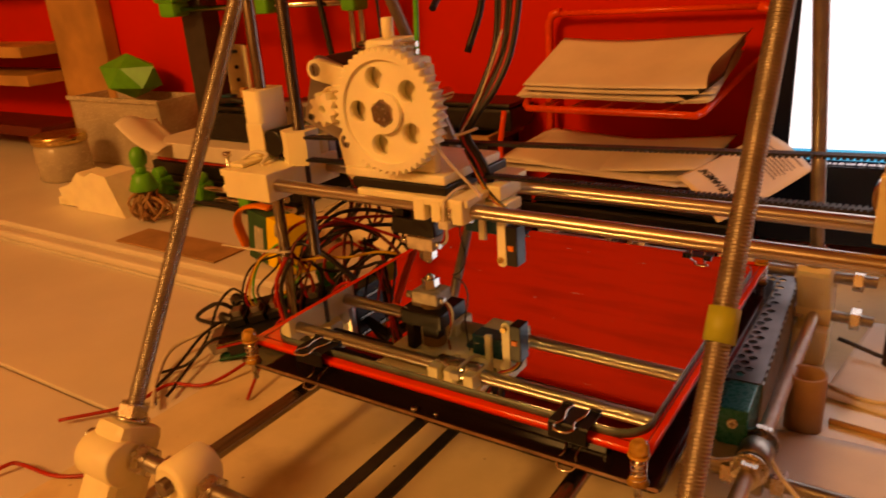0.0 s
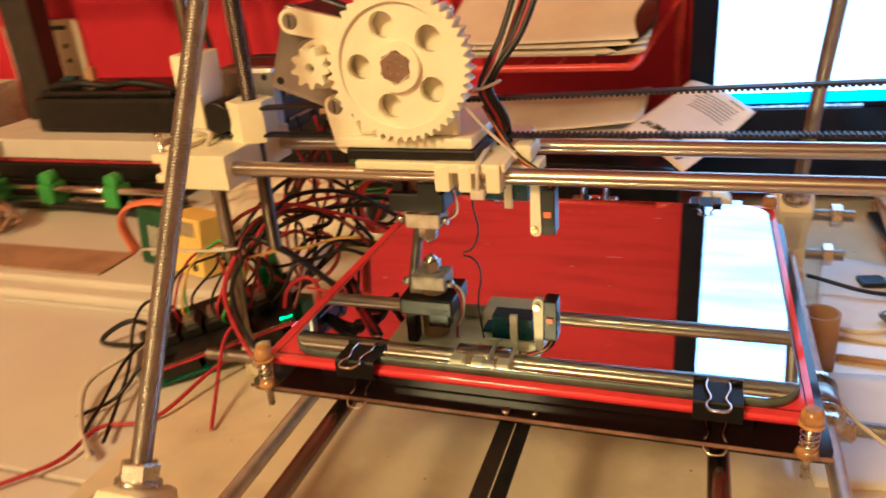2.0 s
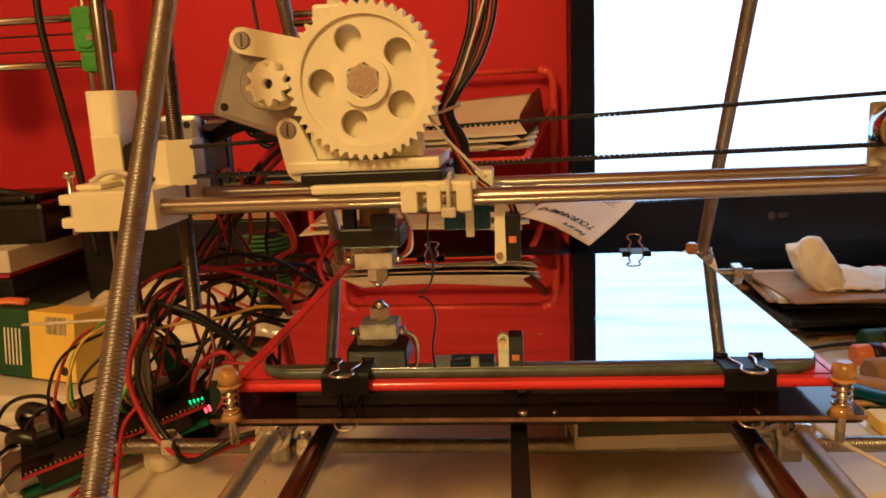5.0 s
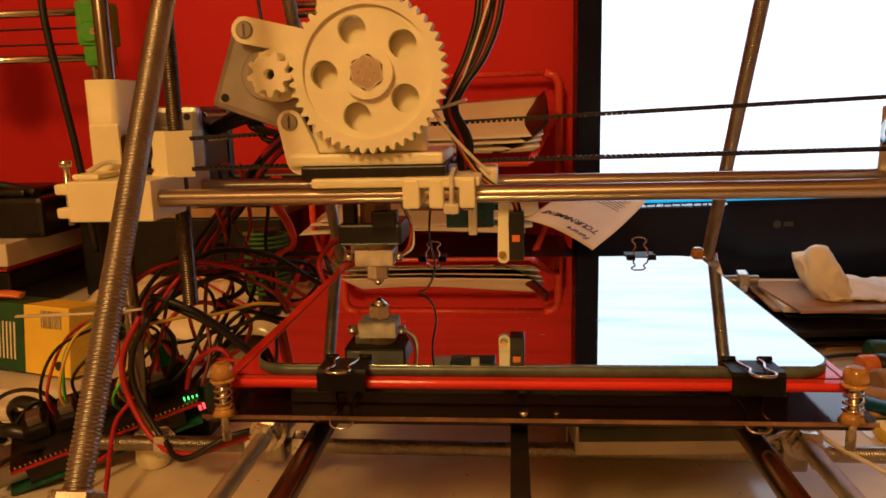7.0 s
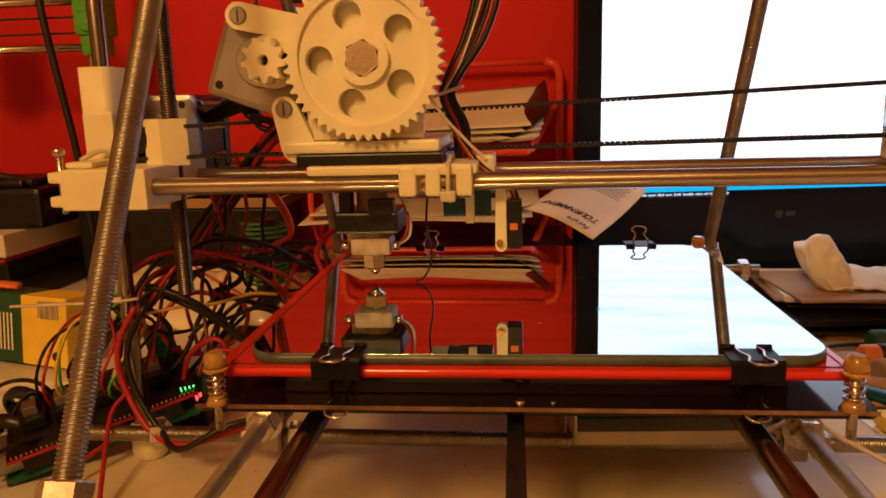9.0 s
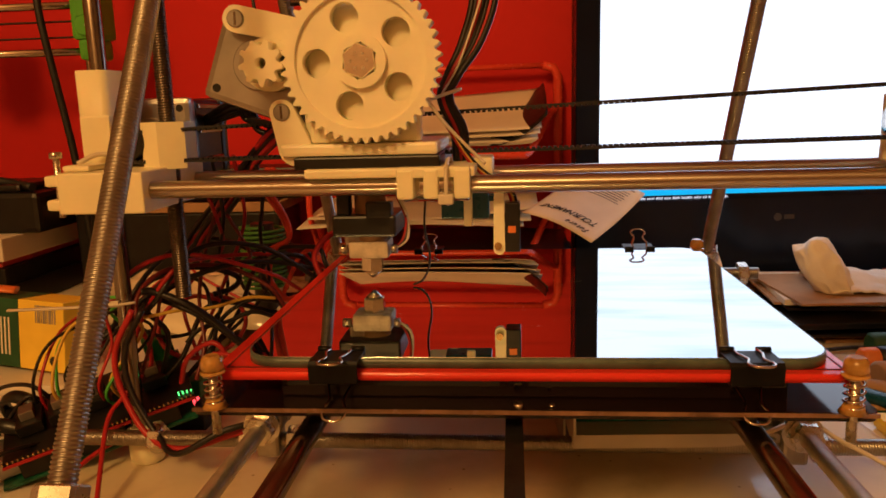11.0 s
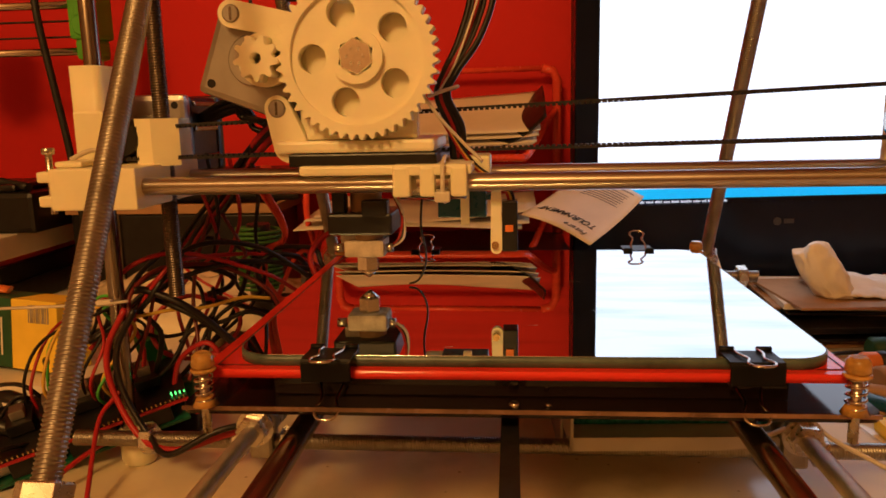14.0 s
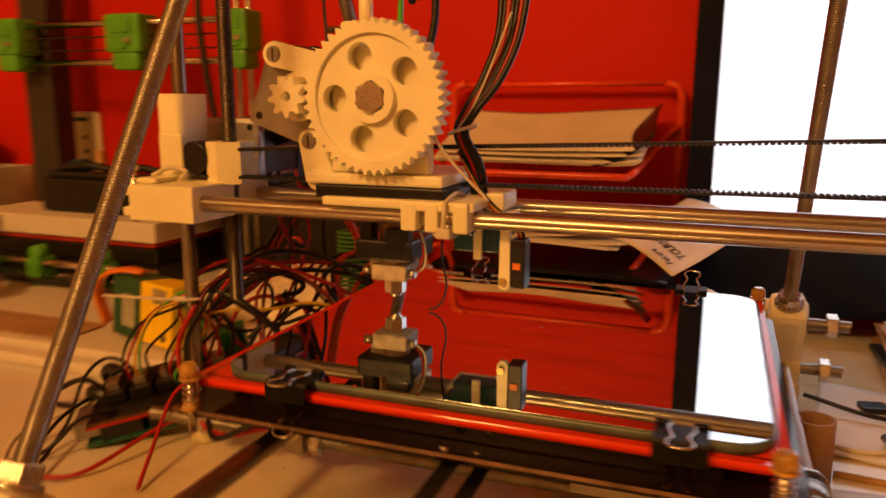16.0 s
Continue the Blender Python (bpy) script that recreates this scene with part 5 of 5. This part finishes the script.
# ---- electronics beside the frame ----
ctrl = thing("controller_board", "black stacked controller board with plugs and lit lamps", "circuit board", at=(-232, 18, 12))
ctrl.rotation_euler = (radians(10), radians(-12), radians(30))
part("lower_board", one(box, -48, 50, -26, 30, 0, 1.8, 0.4), GREENPCB, ctrl)
part("upper_board", one(box, -44, 52, -26, 32, 13, 14.8, 0.4), BLACK, ctrl)
for x in (-38, -10, 18):
    for y in (-22, 26):
        part("pin_header", one(box, x, x + 24, y - 2.4, y + 2.4, 2, 12.8, 0.3), BLACK, ctrl)
for k in range(5):
    x = -36 + k * 16
    drv = part("driver_module", one(box, x, x + 13, -8, 12, 16, 22, 0.5), BLACK, ctrl)
    part("heat_sink", one(box, x + 3, x + 10, -3, 6, 22.1, 27, 0.4), ALU, drv)
part("terminal_block", one(box, 34, 50, 22, 36, 15, 30, 0.8), DEEPGREEN, ctrl, "green screw terminal block")
part("side_plug", one(box, -54, -38, -20, 2, 3, 14, 1), ALU, ctrl)
for k in range(4):
    part("status_lamp", one(box, 44 + k * 2.2, 44.8 + k * 2.2, -22, -21, 15, 17 - 0.4 * k), LEDGREEN, ctrl, "lit green lamp")
for k in range(2):
    part("status_lamp", one(box, 50 + k * 2.2, 51.4 + k * 2.2, -27, -25, 9, 12), LEDRED, ctrl, "lit red lamp")
bm = B()
for k in range(40):
    box(bm, -44 + k * 2.4, -43.3 + k * 2.4, -27.0, -26.3, 14.8, 16.2)
row = part("pin_row", bm, BRASS, ctrl)
part("board_edge", one(box, -44, 52, -27.4, -26.05, 12.6, 13.9), WIRERED, ctrl, "thin red front edge of the board")
row["kind"] = "stuff"
bracket = thing("fan_bracket", "black plastic bracket arm beside the controller", "bracket")
bm = B()
sweep(bm, [(-282, 26, 4), (-288, 20, 24), (-276, 12, 33), (-262, 10, 30)], 4, 8, 4, flat=0.6)
sweep(bm, [(-276, 4, 3), (-282, 0, 18), (-272, -6, 24), (-258, -4, 20)], 4, 8, 4, flat=0.6)
box(bm, -274, -240, -6, 18, 2, 14, 2)
part("bracket_arm", bm, BLACK, bracket)
solo("term_block", one(box, -204, -184, 44, 60, 12, 30, 1), DEEPGREEN, "green screw terminal block among the wires", "terminal block")
solo("term_support", one(box, -206, -182, 42, 62, 0.2, 11.8, 1), BLACK, "small black relay under the terminal block", "relay")

# ---- wires ----


def wire(pts, r, material, label, steps=7):
    bm = B()
    sweep(bm, pts, r, 7, steps)
    return solo("wire", bm, material, label, "wire", "loose wiring")


RED, BLK, YEL = "thin red wire in a loose tangle", "thin black wire in a loose tangle", "thin yellow wire in a loose tangle"
random.seed(33)


def jitter(p, s):
    return tuple(c + random.uniform(-s, s) for c in p)


# bundles from the controller up over the upright and across to the bed's back corner
runs = (
    [(-214, 26, 18), (-212, 26, 50), (-198, 20, 84), (-176, 32, 100), (-146, 60, 96), (-118, 84, 84), (-98, 96, 76)],
    [(-206, 34, 20), (-200, 22, 60), (-188, 24, 92), (-160, 46, 104), (-130, 72, 92), (-104, 92, 80)],
    [(-220, 20, 16), (-196, 34, 46), (-176, 58, 66), (-150, 78, 72), (-118, 92, 74), (-92, 98, 74)],
    [(-200, 46, 24), (-180, 70, 50), (-158, 90, 84), (-132, 84, 98), (-116, 76, 88), (-112, 90, 76)],
    [(-230, 30, 20), (-214, 52, 70), (-190, 76, 100), (-166, 84, 92), (-150, 96, 70), (-120, 100, 70)],
)
for i, run in enumerate(runs):
    for k in range(2 if i < 2 else 1):
        m_, lab = ((WIREBLACK, BLK), (WIRERED, RED), (WIREBLACK, BLK), (WIREBLACK, BLK), (WIREBLACK, BLK), (WIREYELLOW, YEL) if i == 1 else (WIRERED, RED))[k]
        wire([jitter(p, 11 if 0 < j < len(run) - 1 else 3) for j, p in enumerate(run)], 1.25 if k % 2 else 1.5, m_, lab)
# thick red and black pair dropping from the upright to the bed's front corner
for dx, m_, lab in ((0, WIRERED, "thick red power wire looping under the bed"), (5, WIREBLACK, "thick black power wire looping under the bed")):
    wire([(-194 + dx, -4, 86), (-203 + dx, -8, 66), (-201 + dx, -10, 46), (-186 + dx, -16, 24), (-166, -22 - dx, 20), (-142, -18 - dx, 26 + dx), (-116, -10, 32)], 1.6, m_, lab)
# orange-red leads hanging from the gantry to the bed's back corner
REDORANGE = mat("orange_red_insulation", (0.72, 0.07, 0.015), rough=0.4, vary=0.1, scale=90)
for k in range(2):
    wire([(-132 + k * 3, 36, 152), (-149 + k * 3, 80, 136), (-144 + k * 2, 95, 117), (-142, 97, 104), (-152 - k * 3, 95, 96), (-154, 92, 80), (-147 + k * 4, 90, 67), (-128, 88, 72)], 1.7, REDORANGE, "orange-red lead hanging behind the bed's corner")
wire([(-147, 92, 68), (-136, 98, 92), (-126, 98, 96), (-122, 95, 84), (-130, 92, 70)], 1.5, REDORANGE, "orange-red lead looped behind the bed's corner")
# free loops
for k in range(3):
    c = Vector((-172 + random.uniform(-26, 34), 70 + random.uniform(-30, 40), 62 + random.uniform(-14, 20)))
    rr = random.uniform(13, 26)
    loop = [tuple(c + Vector((rr * math.cos(t * 0.75 + k), 8 * math.sin(t * 0.9 + k) + t * 1.2, rr * 0.75 * math.sin(t * 0.75 + k)))) for t in range(0, 10)]
    wire(loop, 1.4 if k % 2 else 1.1, (WIREBLACK, WIRERED, WIREBLACK)[k % 3], (BLK, RED, BLK)[k % 3])
# single leads that loop between the upright and the bed's back corner
BROWNRED = mat("brown_red_insulation", (0.16, 0.018, 0.010), rough=0.4, vary=0.15, scale=90)
wire([(-200, 6, 77), (-200, 10, 88), (-194, 22, 97), (-183, 38, 99), (-170, 50, 95), (-161, 58, 88), (-169, 66, 80), (-178, 60, 78)], 1.7, WIREBLACK, "black lead arching from an upright rod")
wire([(-196, 3, 77), (-197, 8, 90), (-191, 22, 99), (-179, 38, 100), (-163, 50, 96), (-141, 50, 85), (-134, 55, 72)], 1.3, BROWNRED, "brown-red lead arching from an upright rod")
wire([(-143, 80, 65), (-150, 70, 84), (-147, 62, 95), (-139, 66, 100), (-129, 76, 97), (-125, 86, 88)], 1.7, WIREBLACK, "black lead looped behind the bed's corner")
wire([(-196, 10, 92), (-191, 14, 91), (-175, 16, 84), (-162, 20, 73), (-150, 24, 60), (-136, 26, 50), (-122, 24, 43), (-112, 28, 47)], 2.1, WIREBLACK, "thick black lead sloping down under the bed")
wire([(-194, 24, 85), (-175, 22, 78), (-161, 26, 67), (-148, 30, 54), (-134, 34, 47), (-116, 36, 49)], 1.6, WIREBLACK, "black lead sloping down under the bed")
wire([(-173, 40, 49), (-170, 44, 64), (-161, 48, 73), (-150, 52, 77), (-138, 58, 74)], 1.3, WIREBLACK, "black lead in a low arch beside the bed")
wire([(-183, 30, 58), (-177, 36, 64), (-164, 44, 66), (-150, 50, 70), (-135, 60, 61)], 1.3, WIREBLACK, "black lead in a low arch beside the bed")
wire([(-190, 20, 89), (-193, 18, 74), (-197, 16, 61), (-200, 12, 49), (-206, 14, 34)], 1.0, BROWNRED, "thin brown-red lead by an upright rod")
wire([(-168, 50, 129), (-176, 46, 102), (-178, 40, 79), (-173, 30, 56), (-175, 20, 40)], 1.1, BROWNRED, "thin brown-red lead hanging from the gantry")
wire([(-166, 60, 125), (-156, 60, 107), (-153, 56, 100), (-162, 50, 97), (-183, 36, 94)], 1.1, BROWNRED, "thin brown-red lead curling under the gantry")
wire([(-198, 14, 77), (-183, 24, 78), (-168, 34, 77), (-151, 44, 80), (-139, 54, 77)], 1.0, WIREYELLOW, "dull yellow lead running to the bed")
wire([(-166, 24, 54), (-141, 20, 52), (-130, 8, 43), (-134, 0, 37), (-154, 0, 38)], 1.0, WIRERED, "thin red lead looping under the bed's corner")
wire([(-192, -60, 2), (-200, -40, 12), (-209, -12, 30), (-206, 0, 38), (-198, 6, 48)], 1.2, WIRERED, "red lead dropping to the board")
# drooping leads from the gantry and its motor
for k in range(4):
    x = -176 + k * 12
    wire([(x, 40, 160), jitter((x + 4, 56, 130), 6), jitter((x - 6, 70, 104), 8), jitter((x - 14, 66, 80), 10), jitter((-186, 50, 48), 8)], 1.1, (WIRERED, WIREBLACK)[k % 2], (RED, BLK)[k % 2])
# dark trunk leaving the extruder motor to the lower left
TRUNK = [(-120, 20, 178), (-131, 30, 170), (-147, 45, 157), (-164, 60, 141), (-188, 75, 118), (-206, 85, 99)]
for k in range(6):
    wire([jitter((x + 1.6 * (k % 3), y + 2.0 * (k // 3), z - 1.4 * k), 1.6) for x, y, z in TRUNK] + [jitter((-230, 96, 74), 8), jitter((-262, 80, 40), 6)], 1.6, (WIREBLACK, WIRERED, WIREBLACK)[k % 3], (BLK, RED, BLK)[k % 3])
SLACK = [(-150, 40, 187), (-145, 45, 180), (-130, 40, 175), (-121, 40, 162), (-125, 45, 149)]
for k in range(4):
    wire([(-172, 48, 178 - k)] + [jitter((x + 2 * k, y + 2 * k, z - 2 * k), 2.0) for x, y, z in SLACK[:-1]] + [(-108, 30, 160), (-98, 22, 165)], 1.7, WIREBLACK, "black motor lead slack behind the extruder")
# multicoloured plug leads on the controller
for k in range(10):
    x = -262 + k * 6
    wire([(x, 12 + k * 2, 20), jitter((x + 2, 4, 44), 5), jitter((x + 10, 14, 66), 6), jitter((-214, 12, 84), 5), (-200, 4, 88)], 0.9,
         (WIREBLACK, WIRERED, WIREGREEN, WIREYELLOW, WIREBLACK)[k % 5], (BLK, RED, "thin green wire in a loose tangle", YEL, BLK)[k % 5])
# leads running forward over the desk
wire([(-258, 12, 30), (-266, 8, 34), (-277, 2, 20), (-280, -23, 14), (-276, -52, 3), (-264, -82, 2), (-246, -95, 2)], 1.2, WIREBLACK, "black lead hanging forward over the desk")
wire([(-252, 14, 28), (-263, 8, 41), (-294, 23, 32), (-294, 7, 24), (-280, -21, 8), (-255, -71, 2), (-248, -84, 2)], 1.2, WIREBLACK, "black lead hanging forward over the desk")
wire([(-250, 10, 16), (-276, 1, 14), (-296, -37, 8), (-278, -69, 2), (-245, -98, 2)], 1.8, WIREWHITE, "pale grey lead running forward over the desk")
wire([(-206, -2, 18), (-218, -18, 12), (-232, -59, 3), (-260, -73, 2), (-262, -105, 2), (-290, -140, 2)], 1.3, WIRERED, "red lead running forward over the desk")
wire([(-240, 8, 12), (-255, -30, 20), (-266, -41, 8), (-273, -50, 2), (-284, -66, 1)], 1.2, WIREBLACK, "black lead running forward over the desk")
wire([(-270, 20, 8), (-294, 30, 6), (-307, 20, 18), (-328, 15, 8), (-330, 13, 1), (-300, 16, 1), (-280, 22, 4)], 1.9, WIREBLACK, "thick black lead coiled on the desk")
wire([(-206, -160, 2), (-232, -176, 2), (-262, -180, 2), (-270, -186, 3), (-276, -210, -1), (-276, -260, -1)], 1.3, WIRERED, "red lead running forward over the desk")
wire([(-196, 30, 20), (-190, 30, 27), (-184, 30, 48), (-168, 30, 58), (-161, 30, 47), (-171, 30, 28), (-176, 28, 18)], 1.5, WIRERED, "bright red wire loop standing over the controller")
# red curl by the bed's back corner
wire([(-112, 70, 78), (-122, 82, 96), (-112, 94, 108), (-100, 90, 100), (-106, 76, 86), (-120, 70, 80)], 1.8, WIRERED, "red wire curl at the bed's corner")
wire([(-190, 190, 30), (-250, 200, 60), (-256, 196, 84), (-246, 198, 86), (-244, 200, 60)], 1.1, WIRERED, "thin red wire loop standing up")

# carriage loom: leads tied in a bunch, rising over the extruder
for k in range(7):
    dx = k * 1.5
    wire([(-28 + dx * 0.4, -6 + k, 158), (-29 + dx * 0.6, -10, 172), (-34 + dx * 0.5, -14, 186), (-31 + dx * 0.6, -12, 196), (-24 + dx, -6, 212), (-19 + dx * 1.2, 2, 236), (-22 + dx * 1.6, 10, 280), (-34 + dx, 24, 340)], 1.3 if k % 2 else 1.6,
         (WIREBLACK, WIREBLACK, WIRERED, WIREBLACK, WIREBLACK, WIRERED, WIREBLACK)[k], ("black lead in the bunched carriage loom", "black lead in the bunched carriage loom", "red lead in the bunched carriage loom", "black lead in the bunched carriage loom", "black lead in the bunched carriage loom", "red lead in the bunched carriage loom", "black lead in the bunched carriage loom")[k])
bm = B()
sweep(bm, [(-38, -14, 186), (-31, -19, 188), (-25, -13, 190), (-31, -7, 188), (-38, -14, 186)], 0.8, 6, 4)
solo("cable_tie", bm, WIREWHITE, "white nylon tie round the carriage loom", "cable tie", "cable ties")
bm = B()
sweep(bm, [(-33, -16, 188), (-26, -12, 200), (-20, -8, 216), (-12, -4, 240)], 0.9, 6, 4, flat=0.5)
solo("cable_tie", bm, WIREWHITE, "long white tie tail sticking up", "cable tie", "cable ties")
bm = B()
sweep(bm, [(-38, -34, 186), (-31, -32, 176), (-22, -30, 166), (-17, -29, 161), (-14, -30, 158)], 1.5, 6, 4, flat=0.5)
solo("cable_tie", bm, WIREWHITE, "white nylon tie slanting over the carriage end", "cable tie", "cable ties")
for k, m_ in enumerate((WIRERED, WIREYELLOW, WIREBLACK)):
    wire([(-8 + k, -12, 130), (-3 + k, -14, 138), (-6 + k, -16, 146), (-20 + k, -14, 156), (-34, -12, 178)], 0.8, m_, ("thin red servo lead", "thin yellow servo lead", "thin black servo lead")[k] + " curving to the loom")
wire([(-42, -6, 150), (-44, -6, 128), (-42, -5, 114), (-43, -5, 106), (-46, -7, 101), (-50, -8, 99.6)], 0.55, WIREBLACK, "thin black sensor lead at the hot end")
for k in range(3):
    wire([(-60, -6, 116), (-54 + k, -8, 122), (-52, -10, 132 + k), (-56, -8, 142), (-58, -4, 152)], 0.8, (WIRERED, WIREBLACK, WIREWHITE)[k], ("thin red heater lead", "thin black heater lead", "thin white heater lead")[k] + " beside the hot end")
# black leads hanging behind the gantry, seen against the wall
wire([(-98, 130, 360), (-100, 128, 300), (-96, 120, 250), (-104, 110, 214)], 2.6, WIREBLACK, "black cable hanging from the top of the frame")
wire([(-150, 60, 340), (-146, 64, 280), (-140, 60, 230), (-128, 46, 196)], 1.0, WIREBLACK, "thin dark wire hanging by the gantry")
wire([(-74, 60, 360), (-80, 56, 300), (-76, 40, 262), (-70, 20, 250)], 2.2, WIREBLACK, "black cable hanging behind the extruder")
# tie from the upright rod
bm = B()
sweep(bm, [(-262, -2, 85.5), (-230, -3, 87), (-206, -2, 88), (-195, 2, 88.5)], 1.5, 6, 4, flat=0.5)
cyl(bm, (-210, -1, 88), (-202, -1, 88.6), 1.7, 8)
solo("cable_tie", bm, WIREWHITE, "long white tie round an upright rod", "cable tie", "cable ties")
